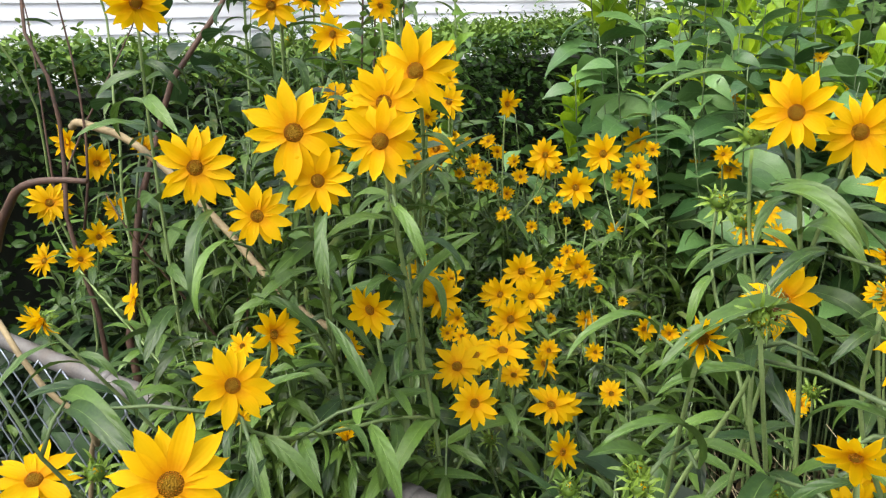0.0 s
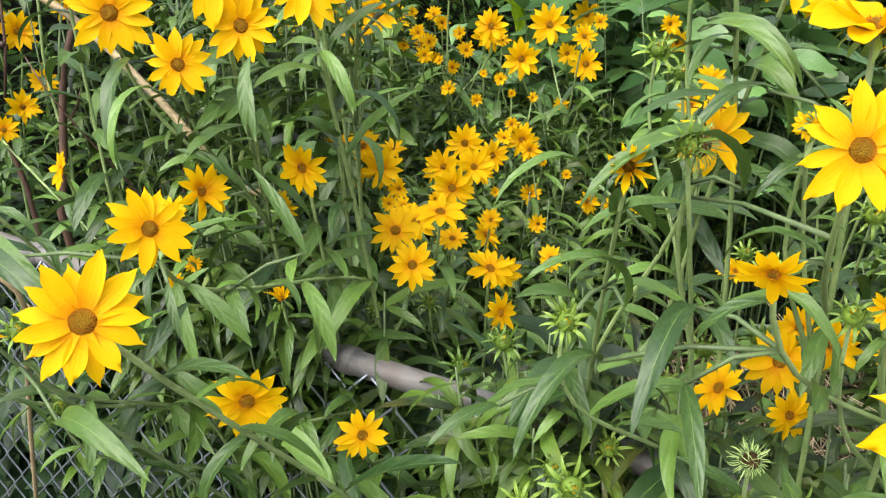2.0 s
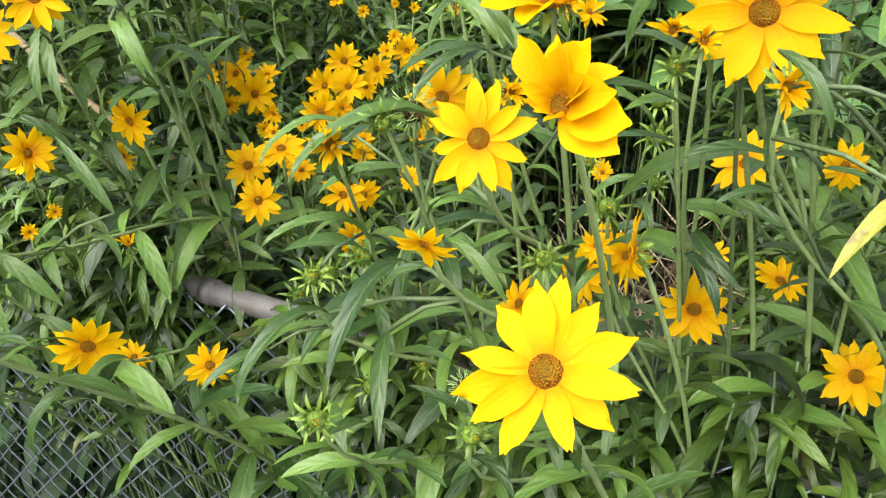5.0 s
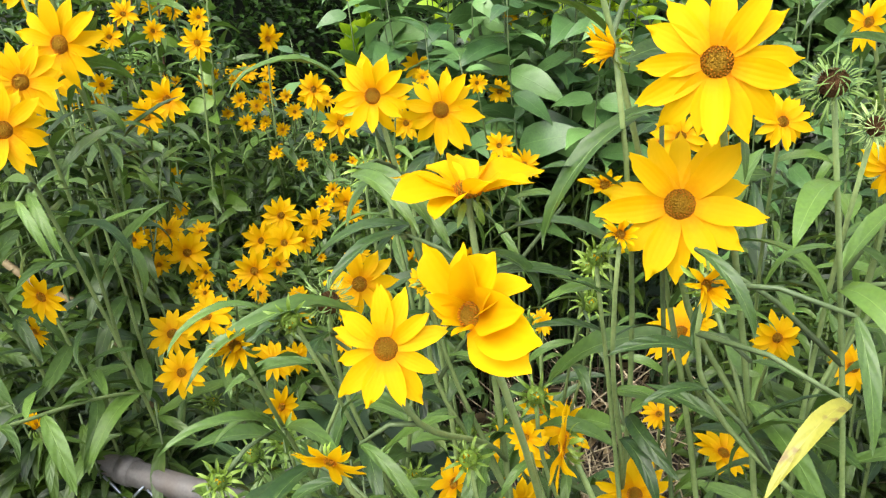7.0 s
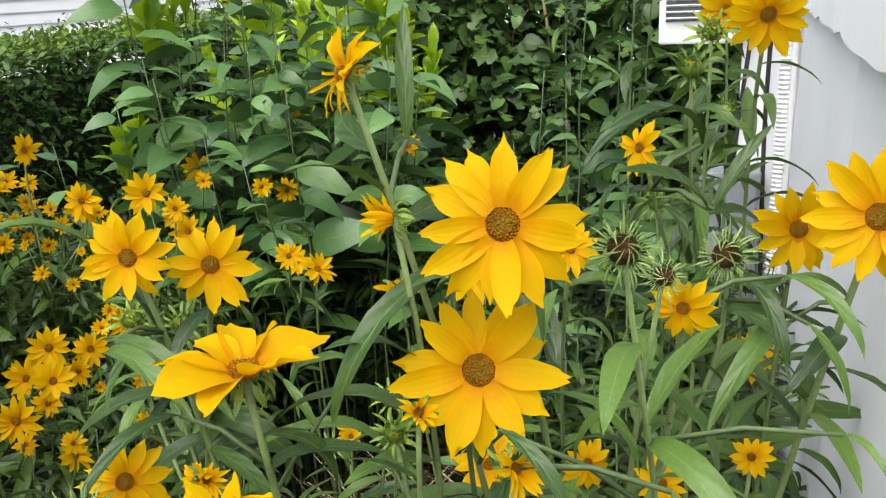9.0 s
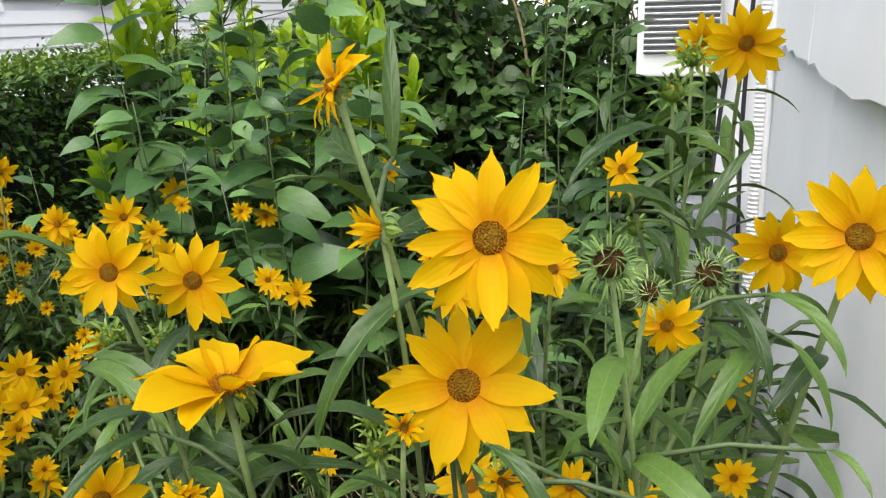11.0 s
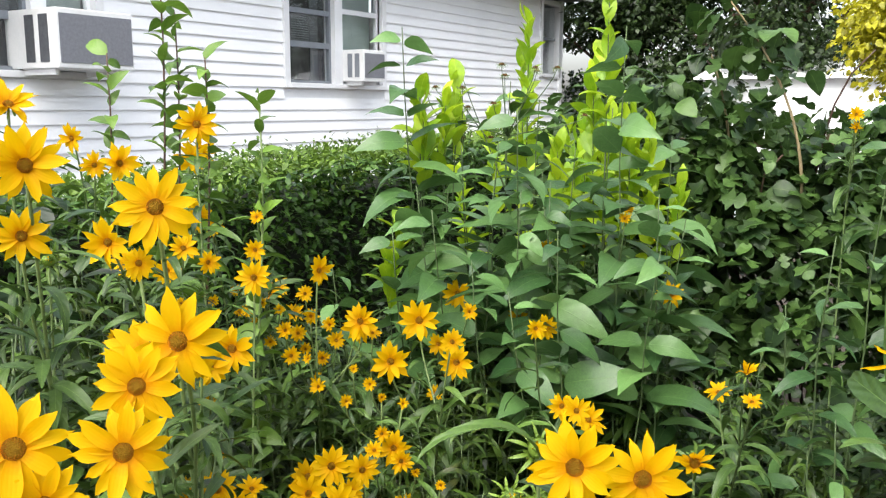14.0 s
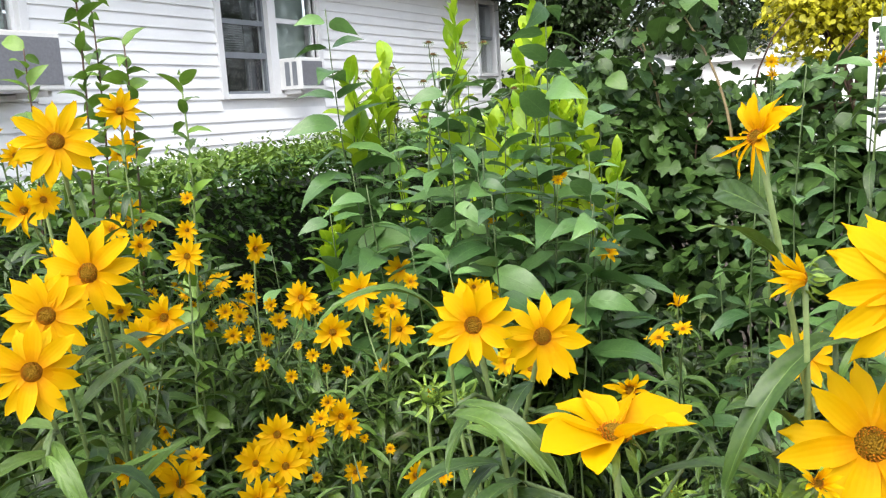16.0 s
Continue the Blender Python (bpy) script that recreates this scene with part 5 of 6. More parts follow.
plant(-0.37, 1.16, [(-0.219, 0.779, 1.171, 2.9, -42, 56, 1),
    (-0.232, 0.862, 1.165, 2.7, -46, 54, 1),
    (-0.231, 0.873, 1.355, 3.0, -61, 37, 1),
    (-0.203, 0.936, 1.166, 2.7, -65, 45, 1),
    (-0.088, 0.853, 1.583, 6.6, -42, 24, 0),
    (-0.084, 0.700, 1.594, 3.5, -59, 14, 3)])
plant(-0.39, 1.16, [(-0.417, 0.924, 1.200, 3.0, -33, 49, 1),
    (-0.357, 0.931, 1.257, 3.0, -41, 56, 1)])
plant(-0.30, 1.34, [(-0.267, 1.171, 1.568, 3.0, -59, 32, 1)])
plant(-0.25, 1.48, [(-0.115, 1.436, 1.243, 3.0, -79, 54, 1)])
plant(-0.54, 1.51, [(-0.573, 1.369, 1.164, 4.9, -76, 32, 0),
    (-0.623, 1.291, 1.150, 6.3, -45, 15, 0)])
plant(-0.32, 1.65, [(-0.281, 1.528, 1.201, 3.0, -72, 53, 1)])
plant(-0.36, 1.79, [(-0.476, 1.961, 0.970, 5.2, -60, 44, 0),
    (-0.415, 1.856, 1.018, 5.1, -62, 25, 0)])
plant(-0.25, 1.96, [(-0.274, 1.845, 1.367, 7.5, -64, 26, 3)])
plant(-0.48, 3.06, [(-0.421, 2.582, 1.264, 6.9, -104, 62, 0),
    (-0.212, 2.006, 1.451, 3.9, -74, 59, 0)])
plant(-0.47, 3.28, [(-0.253, 2.130, 1.471, 4.2, -67, 67, 3)])
plant(-0.23, 3.37, [(-0.217, 3.183, 2.006, 4.3, -81, 15, 0),
    (-0.215, 3.193, 1.966, 4.1, -84, 28, 3)])
plant(-0.16, 1.09, [(-0.128, 0.698, 1.455, 2.1, -34, 43, 1),
    (-0.056, 0.731, 1.608, 2.0, -60, -5, 1),
    (-0.077, 0.799, 1.590, 4.0, -43, 12, 2),
    (-0.074, 0.632, 1.359, 2.4, -53, 27, 1)])
plant(-0.00, 1.11, [(0.027, 0.717, 1.384, 2.7, -59, 24, 2),
    (0.082, 0.651, 1.407, 2.1, -31, 29, 1),
    (0.059, 0.795, 1.485, 2.1, -68, 45, 1),
    (0.040, 0.659, 1.561, 4.4, -75, -28, 0),
    (0.070, 0.890, 1.496, 2.3, -63, 23, 1),
    (0.153, 0.861, 1.670, 2.6, -58, 34, 3),
    (0.144, 0.857, 1.801, 3.0, -140, 8, 3)])
plant(0.09, 1.12, [(0.124, 0.885, 1.638, 1.9, -63, 29, 1)])
plant(-0.11, 1.29, [(-0.047, 1.076, 1.208, 5.7, -41, 15, 0),
    (-0.035, 1.240, 1.413, 3.0, -64, 44, 1),
    (-0.043, 1.253, 1.459, 3.0, -64, 42, 1),
    (-0.119, 1.038, 1.234, 7.3, -124, 37, 0)])
plant(-0.16, 1.34, [(-0.118, 1.157, 1.249, 3.0, -75, 37, 1),
    (-0.210, 1.211, 1.178, 3.0, -66, 50, 1),
    (-0.086, 1.139, 1.237, 8.0, -79, 20, 0),
    (-0.041, 1.187, 1.257, 7.0, -72, 12, 0),
    (-0.090, 1.214, 1.252, 5.8, -90, 22, 0)])
plant(0.11, 1.61, [(0.097, 1.199, 1.423, 8.7, -112, 58, 0),
    (0.159, 1.196, 1.280, 6.9, -31, 64, 0),
    (0.208, 1.174, 1.456, 5.5, -56, 16, 0),
    (0.191, 1.170, 1.688, 5.2, -61, 27, 0),
    (0.281, 1.206, 1.425, 5.7, -103, 23, 0)])
plant(-0.10, 1.71, [(-0.020, 1.495, 1.109, 5.7, -99, 60, 0)])
plant(0.10, 2.28, [(0.135, 2.095, 1.958, 3.2, -86, 10, 3)])
plant(-0.03, 1.09, [(0.069, 0.689, 1.637, 7.3, -60, 21, 0),
    (0.021, 0.866, 1.682, 11.0, -69, 84, 4),
    (-0.007, 0.836, 1.610, 2.4, -83, 15, 0),
    (0.001, 0.835, 1.611, 2.6, -35, 23, 3)])
plant(0.02, 1.12, [(0.123, 0.705, 1.666, 8.2, -106, 22, 5)])
plant(0.10, 1.10, [(0.168, 0.614, 1.532, 10.4, -71, 42, 0)])
plant(0.22, 1.12, [(0.117, 0.862, 1.886, 5.2, -112, 34, 6)])
plant(0.34, 1.16, [(0.280, 0.868, 1.786, 3.7, -84, 33, 2),
    (0.223, 0.839, 1.654, 3.2, -51, 6, 3)])
plant(0.30, 1.15, [(0.181, 0.903, 1.684, 10.8, -72, 24, 0),
    (0.203, 0.893, 1.790, 10.3, -74, 15, 0),
    (0.122, 1.079, 1.687, 5.0, -86, 16, 0)])
plant(0.07, 1.14, [(0.122, 1.005, 1.335, 7.5, -72, 15, 0),
    (-0.046, 0.948, 1.167, 2.2, -71, 61, 1),
    (0.068, 0.875, 1.461, 3.1, -82, 18, 0),
    (0.115, 0.854, 1.481, 7.4, -158, 6, 0)])
plant(0.28, 1.15, [(0.306, 1.007, 1.700, 4.9, -87, -1, 0),
    (0.296, 0.955, 1.742, 2.9, -64, 17, 2),
    (0.333, 1.059, 1.726, 4.2, -101, 22, 2),
    (0.303, 1.025, 1.688, 2.8, -85, 16, 2)])
plant(-0.12, 1.12, [(-0.122, 0.934, 1.734, 7.3, -69, 11, 0)])
plant(0.25, 1.21, [(0.281, 1.074, 1.268, 7.8, -90, 32, 0)])
plant(0.31, 1.23, [(0.437, 1.067, 1.759, 9.8, -98, 14, 0)])
plant(0.33, 1.27, [(0.364, 1.130, 1.514, 3.8, -93, 19, 0)])
plant(0.30, 1.45, [(0.249, 1.213, 1.778, 5.2, -124, 19, 0),
    (0.289, 1.272, 1.846, 3.0, -88, 39, 1),
    (0.302, 1.378, 1.873, 3.0, -88, 26, 1)])
plant(0.35, 1.55, [(0.402, 1.366, 1.663, 9.8, -75, 9, 0),
    (0.428, 1.420, 1.447, 3.0, -97, 45, 1)])
plant(0.21, 1.80, [(0.223, 1.654, 1.611, 3.0, -85, 36, 1)])
plant(0.23, 1.85, [(0.311, 1.807, 1.726, 3.0, -43, 6, 1)])
plant(0.40, 1.89, [(0.360, 1.569, 1.880, 9.8, -79, -13, 0)])
plant(0.40, 2.08, [(0.377, 1.925, 1.251, 9.8, -95, 56, 0)])
plant(0.33, 2.22, [(0.293, 2.193, 1.861, 9.8, -97, -7, 0)])
plant(-2.22, 2.74, [(-2.165, 2.645, 1.332, 3.4, -49, 27, 0)])
plant(-1.99, 2.25, [(-1.955, 2.196, 1.393, 3.8, -58, 26, 0),
    (-1.911, 2.113, 1.424, 3.2, -33, 26, 0)])
plant(-1.60, 2.21, [(-1.578, 2.007, 1.421, 2.2, -21, 11, 0),
    (-1.501, 2.207, 1.273, 4.5, -48, 13, 0)])
plant(-1.58, 1.80, [(-1.522, 1.705, 1.538, 2.9, -64, 19, 0)])
plant(-1.40, 2.30, [(-1.338, 2.154, 1.282, 2.6, -46, 27, 0),
    (-1.340, 2.246, 1.367, 4.7, -40, 48, 0)])
plant(-1.13, 2.06, [(-1.143, 2.026, 1.273, 2.4, -34, 2, 0),
    (-1.078, 1.939, 1.216, 3.9, -46, 14, 0),
    (-1.067, 1.893, 1.191, 4.2, -59, 37, 0),
    (-0.993, 1.964, 1.126, 2.3, -54, -1, 0)])
plant(-1.13, 1.50, [(-1.140, 1.378, 1.272, 5.2, -44, 18, 0),
    (-0.994, 1.420, 1.193, 4.4, -71, 10, 0)])
plant(-1.02, 2.05, [(-0.933, 1.987, 1.097, 2.6, -61, 21, 0),
    (-1.064, 1.854, 1.055, 2.6, -57, 22, 0),
    (-0.875, 1.999, 1.032, 6.2, -16, 12, 0)])
plant(-0.90, 2.30, [(-0.857, 2.104, 0.992, 5.0, -64, 22, 0),
    (-0.878, 2.289, 0.940, 5.2, -40, 18, 0),
    (-0.905, 2.060, 1.000, 4.6, -24, 12, 0)])
plant(-1.02, 1.82, [(-0.857, 1.750, 1.049, 4.4, -68, 21, 0),
    (-1.050, 1.782, 1.132, 6.2, -65, 14, 0),
    (-0.986, 1.623, 1.139, 5.7, -41, 30, 0)])
plant(-0.92, 1.51, [(-0.808, 1.499, 1.144, 4.6, -47, 18, 0),
    (-0.835, 1.353, 1.224, 2.8, -25, 26, 0),
    (-0.883, 1.461, 1.151, 4.3, -54, 36, 0),
    (-0.906, 1.338, 1.198, 4.1, -66, 23, 0)])
plant(-1.17, 1.76, [(-1.111, 1.665, 1.179, 2.1, -38, 21, 0)])
plant(-1.89, 2.60, [(-1.831, 2.501, 1.376, 6.0, -60, 26, 0)])


FACE_ARRAY = np.array(FACES)
for spec in BED:
    grow(*spec)

# long arching leaves of the nearest plants: foot, tip and kind
LONG = [
    (0.157, 0.922, 1.751, 0.098, 0.846, 1.653, 0),
    (0.216, 0.919, 1.744, 0.224, 0.909, 1.705, 1),
    (0.307, 1.147, 1.795, 0.222, 1.046, 1.786, 2),
    (0.319, 1.164, 1.734, 0.365, 1.204, 1.804, 4),
    (0.314, 1.163, 1.734, 0.241, 1.096, 1.780, 1),
    (0.373, 1.035, 1.720, 0.427, 0.995, 1.676, 0),
    (0.393, 1.031, 1.686, 0.424, 1.020, 1.620, 1),
    (0.412, 0.946, 1.645, 0.437, 0.917, 1.630, 0),
    (0.383, 1.086, 1.664, 0.327, 0.982, 1.612, 0),
    (0.340, 1.064, 1.712, 0.380, 1.014, 1.651, 0),
    (0.095, 1.011, 1.819, 0.085, 1.042, 1.922, 4),
    (0.026, 1.086, 1.483, -0.076, 1.007, 1.522, 2),
    (-0.157, 0.940, 1.731, -0.230, 0.855, 1.738, 2)]
LONG += [
    (-0.130, 0.912, 1.670, -0.036, 0.902, 1.622, 0),
    (-0.049, 1.027, 1.591, -0.006, 1.012, 1.543, 1),
    (-0.043, 0.813, 1.557, -0.101, 0.661, 1.569, 2),
    (-0.034, 0.721, 1.491, -0.013, 0.596, 1.449, 0),
    (-0.009, 0.664, 1.461, 0.040, 0.592, 1.422, 1),
    (-0.075, 0.664, 1.454, -0.077, 0.557, 1.423, 2),
    (0.011, 0.722, 1.526, 0.073, 0.716, 1.487, 0),
    (-0.104, 0.817, 1.593, -0.075, 0.862, 1.628, 4),
    (-0.174, 0.674, 1.369, -0.191, 0.597, 1.359, 3),
    (-0.453, 0.705, 1.425, -0.526, 0.700, 1.506, 4),
    (-0.580, 0.433, 1.472, -0.448, 0.438, 1.453, 0),
    (-0.632, 0.392, 1.493, -0.640, 0.465, 1.517, 3),
    (-0.552, 0.730, 1.614, -0.527, 0.698, 1.543, 1)]
LONG += [
    (-0.497, 0.784, 1.620, -0.447, 0.781, 1.562, 0),
    (-0.621, 0.653, 1.584, -0.590, 0.584, 1.517, 2),
    (-0.389, 0.505, 1.481, -0.356, 0.492, 1.442, 1),
    (-0.134, 0.904, 1.661, -0.032, 0.874, 1.630, 0),
    (-0.064, 0.897, 1.619, -0.089, 0.801, 1.582, 0),
    (-0.200, 0.846, 1.525, -0.239, 0.748, 1.516, 2),
    (-0.110, 0.761, 1.452, -0.146, 0.657, 1.497, 2),
    (-0.651, 0.781, 1.431, -0.723, 0.731, 1.482, 3),
    (-0.471, 0.558, 1.429, -0.418, 0.542, 1.365, 1),
    (-0.641, 0.455, 1.456, -0.497, 0.461, 1.446, 0),
    (-0.524, 0.452, 1.311, -0.365, 0.452, 1.323, 0),
    (-0.556, 0.832, 1.607, -0.487, 0.816, 1.545, 0),
    (-0.618, 0.775, 1.600, -0.571, 0.743, 1.515, 1)]
LONG += [
    (-0.730, 0.706, 1.595, -0.668, 0.632, 1.486, 2),
    (0.214, 0.839, 1.678, 0.261, 0.821, 1.630, 0),
    (0.314, 0.842, 1.651, 0.338, 0.800, 1.583, 1),
    (0.320, 0.822, 1.602, 0.292, 0.738, 1.574, 9),
    (0.040, 0.902, 1.621, 0.108, 0.913, 1.602, 3),
    (0.059, 0.966, 1.647, 0.031, 0.915, 1.661, 3),
    (0.245, 0.890, 1.577, 0.293, 0.891, 1.567, 3),
    (0.222, 0.865, 1.560, 0.188, 0.818, 1.561, 3),
    (-0.119, 0.761, 1.473, -0.128, 0.697, 1.488, 2),
    (-0.039, 0.781, 1.482, 0.021, 0.806, 1.504, 3),
    (-0.109, 0.835, 1.531, -0.123, 0.732, 1.554, 2)]


ends = {}
for k, me in enumerate(LEAVES):
    c = me.vertices[len(me.vertices) - 2].co
    ends[k] = (math.atan2(c.z, c.x), math.hypot(c.x, c.z))
WITHER = LEAVES[0].copy()
WITHER.materials.clear()
WITHER.materials.append(M_WITHER)
for ax, ay, az, bx, by, bz, k in LONG:
    a, b = Vector((ax, ay, az)), Vector((bx, by, bz))
    reach = sorted(((p - a).length, i) for i, (h, p) in enumerate(STEMS))[:60]
    best = next((i for d, i in reach if clear_of_faces([STEMS[i][1].lerp(a, 0.3), STEMS[i][1].lerp(a, 0.6), STEMS[i][1].lerp(a, 0.85)], 0.6).all()), None)
    if best is None:
        continue
    host, q = STEMS[best]
    off = host.matrix_basis.translation
    if (q - a).length < 0.04:
        a = q
    elif (q - a).length < 0.20:
        mid = q.lerp(a, 0.5) + Vector((0, 0, 0.008))
        under("petiole", tube("petiole", [q - off, mid - off, a - off], [0.0024, 0.002, 0.0017], M_STALK, 5), host)
    else:
        # a stem of its own carries the leaf
        foot = Vector((a.x + 0.02, max(a.y + 0.04, 0.90 + 0.137 * (a.x + 1.575)), -0.02))
        pts = arc(foot, foot + Vector((0, 0, a.z * 0.6)), a + (foot - a) * 0.12 - Vector((0, 0, 0.15)), a, 12)
        if not clear_of_faces(pts[5:12], 0.6).all():
            continue
        under("stem", tube("stem", [p - off for p in pts], [0.0034 - 0.00012 * k for k in range(13)], M_STALK, 6), host)
        STEMS.extend((host, p) for p in pts[5:])
    c = b - a
    f = c.normalized()
    up = Vector((0.12, -0.34, 0.93)).normalized()
    u = (up - f * up.dot(f)).normalized()
    kind = 0 if k == 9 else k
    th, ln = ends[kind]
    X, Z = f * math.cos(th) - u * math.sin(th), f * math.sin(th) + u * math.cos(th)
    Y = Z.cross(X)
    s = c.length / ln
    w = s * 0.74
    m = Matrix(((X.x * s, Y.x * w, Z.x * s, a.x), (X.y * s, Y.y * w, Z.y * s, a.y), (X.z * s, Y.z * w, Z.z * s, a.z), (0, 0, 0, 1)))
    ob = under("leaf", WITHER if k == 9 else LEAVES[kind], host, Matrix.Translation(-host.matrix_basis.translation) @ m)
    if k == 9:
        tagged(ob, "withered yellow leaf with brown patches")


# ---- undergrowth of flowerless stems ----


def bed_top(x, y):
    """Height of the leaf canopy over the bed."""
    back = min(1.0, max(0.0, (y - 0.9) / 2.0))
    h = 1.02 + 0.18 * back + 0.06 * math.sin(2.1 * x + 1.3 * y)
    if x > 0.05 and y < 1.6:
        h = max(h, 1.32)
    elif x > -0.5 and y < 1.8:
        h = 1.14 if y < 1.45 else 1.0
    return h


def in_bed(x, y):
    if y < 0.86 + 0.137 * (x + 1.575) or y > 3.3 or x < -2.35 or x > 0.40:
        return False
    # a gap in the planting runs back from near the fence
    ax, ay, bx, by = -0.20, 1.48, -0.66, 2.65
    t = min(1.0, max(0.0, ((x - ax) * (bx - ax) + (y - ay) * (by - ay)) / ((bx - ax) ** 2 + (by - ay) ** 2)))
    return math.hypot(x - ax - t * (bx - ax), y - ay - t * (by - ay)) > 0.27 + 0.15 * t


under_kinds = [blade(0.085, lance, 30, -60, 0.3, 6, 0.1), blade(0.095, lance, 15, -40, 0.3, 6, 0.1), blade(0.08, lance, 45, -80, 0.35, 7, 0.1)]
UP, UA, US, SV, SF, SU = [], [], [], [], [], []
made = 0
while made < 935:
    fringe = 700 <= made < 830 or made >= 900
    x, y = rnd.uniform(-2.35, 0.40), rnd.uniform(0.75, 3.3)
    if fringe:
        x = rnd.uniform(-1.2, 0.42) if made < 900 else rnd.uniform(-1.95, -0.72)
        y = 0.816 + 0.137 * (x + 1.575) + rnd.uniform(0.03, 0.10)
        if -0.66 < x < -0.43 or -2.0 < x < -1.15 or (-1.15 < x < -0.66 and rnd.random() < 0.6) or (-0.43 < x < 0.05 and rnd.random() < 0.2):
            continue
    elif not in_bed(x, y):
        continue
    side = 830 <= made < 900
    if side:
        x = rnd.uniform(-2.2, -1.0)
        y = rnd.uniform(1.15, 0.35 + 0.78 * (0.25 - x))
    made += 1
    h = rnd.uniform(1.38, 1.66) if side else bed_top(x, y) * rnd.uniform(0.72, 1.03)
    lean = Vector((rnd.gauss(0, 0.07), rnd.gauss(-0.03, 0.06), h))
    if fringe:
        h = rnd.uniform(1.12, 1.30) - (0.05 if -0.43 < x < 0.05 else 0.0)
        lean = Vector((rnd.gauss(0, 0.05), rnd.uniform(-0.14, -0.04), h))
    pts = [Vector((x, y, 0)) + Vector((lean.x * t * t, lean.y * t * t, h * t)) for t in (0, 0.2, 0.4, 0.6, 0.8, 1.0)]
    V, F, UV = tube_arrays(pts, [0.0036, 0.0034, 0.003, 0.0028, 0.0024, 0.0018], 4)
    b = len(SV)
    SV += V
    SF += [tuple(i + b for i in f) for f in F]
    turn = rnd.uniform(0, 6.28)
    zz = h * (0.78 if fringe else 0.70 if y - 0.137 * (x + 1.575) < 1.35 else 0.45)
    while zz < h:
        t = zz / h
        k = min(4, int(t * 5))
        UP.append(pts[k].lerp(pts[k + 1], t * 5 - k))
        UA.append((turn + rnd.gauss(0, 0.3), rnd.gauss(0.05, 0.3), rnd.gauss(0, 0.3)))
        US.append((0.165 - 0.07 * t) * rnd.uniform(0.7, 1.25))
        turn += 2.4
        zz += rnd.uniform(0.020, 0.036) * (1.0 if t < 0.6 else 0.62)
UA, UP, US = np.array(UA), np.array([tuple(p) for p in UP]), np.array(US)
mid = UP + np.stack([np.cos(UA[:, 0]), np.sin(UA[:, 0]), np.full(len(UA), 0.1)], -1) * US[:, None] * 0.6
keep = clear_of_faces(mid) & clear_of_faces(UP)
UP, UA, US = UP[keep], UA[keep], US[keep]
growth = thing("undergrowth", -0.9, 1.8, 0.0, "dense flowerless sunflower stems with narrow leaves filling the bed", "foliage", kind="stuff")
ginv = Matrix.Translation((0.9, -1.8, 0.0))
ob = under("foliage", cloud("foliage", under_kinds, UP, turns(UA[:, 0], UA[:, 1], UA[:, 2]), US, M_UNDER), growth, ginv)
tagged(ob, kind="stuff")
ob = under("stems", mesh_of("stems", SV, SF, M_STALK), growth, ginv)
tagged(ob, kind="stuff")

# low leaves just behind the wire, with shade painted into their colour
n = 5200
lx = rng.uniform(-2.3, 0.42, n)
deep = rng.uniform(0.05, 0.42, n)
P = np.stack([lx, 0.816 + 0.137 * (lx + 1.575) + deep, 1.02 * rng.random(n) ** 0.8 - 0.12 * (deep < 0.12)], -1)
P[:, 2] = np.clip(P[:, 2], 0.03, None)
shade = thing("shaded_growth", -0.9, 1.1, 0.0, "leaves crowded behind the wire fence, shade painted into their colour", "foliage", kind="stuff")
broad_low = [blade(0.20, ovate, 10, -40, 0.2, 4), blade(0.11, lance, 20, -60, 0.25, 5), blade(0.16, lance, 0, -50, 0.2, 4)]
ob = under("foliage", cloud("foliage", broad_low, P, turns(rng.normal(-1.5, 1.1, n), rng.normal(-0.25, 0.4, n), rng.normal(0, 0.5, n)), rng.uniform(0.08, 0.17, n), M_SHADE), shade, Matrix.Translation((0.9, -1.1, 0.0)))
tagged(ob, kind="stuff")

# low weeds on the soil behind the bed, in the shade-painted leaf colour
n = 4200
P = np.stack([rng.uniform(-2.2, 0.3, n), rng.uniform(3.2, 4.9, n), 0.42 * rng.random(n) ** 1.3 + 0.02], -1)
weeds = thing("weeds", -0.9, 4.0, 0.0, "low weeds covering the soil behind the flowers, painted dark as if shaded", "weeds", kind="stuff")
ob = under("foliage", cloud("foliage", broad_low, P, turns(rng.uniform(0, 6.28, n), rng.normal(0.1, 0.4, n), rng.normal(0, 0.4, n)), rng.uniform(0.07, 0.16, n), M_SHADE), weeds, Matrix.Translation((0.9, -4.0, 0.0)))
tagged(ob, kind="stuff")

# ---- tall broad-leaved plants behind the bed ----
BROAD = [mesh_of("leaf", b[0], b[1], M_BROAD, b[2]) for b in (blade(0.20, pointed, 22, -24, 0.16, 8, 0.05, 12), blade(0.23, pointed, 12, -42, 0.16, 8, 0.05, -10), blade(0.19, pointed, 30, -10, 0.2, 8, 0.05), blade(0.22, pointed, 16, -54, 0.18, 8, 0.05, 8))]
NARROW = [mesh_of("leaf", b[0], b[1], M_BROAD, b[2]) for b in (blade(0.15, ovate, 12, -48, 0.25, 8, 0.06), blade(0.14, ovate, 0, -58, 0.25, 8, 0.06), blade(0.16, ovate, 25, -35, 0.3, 8, 0.06))]


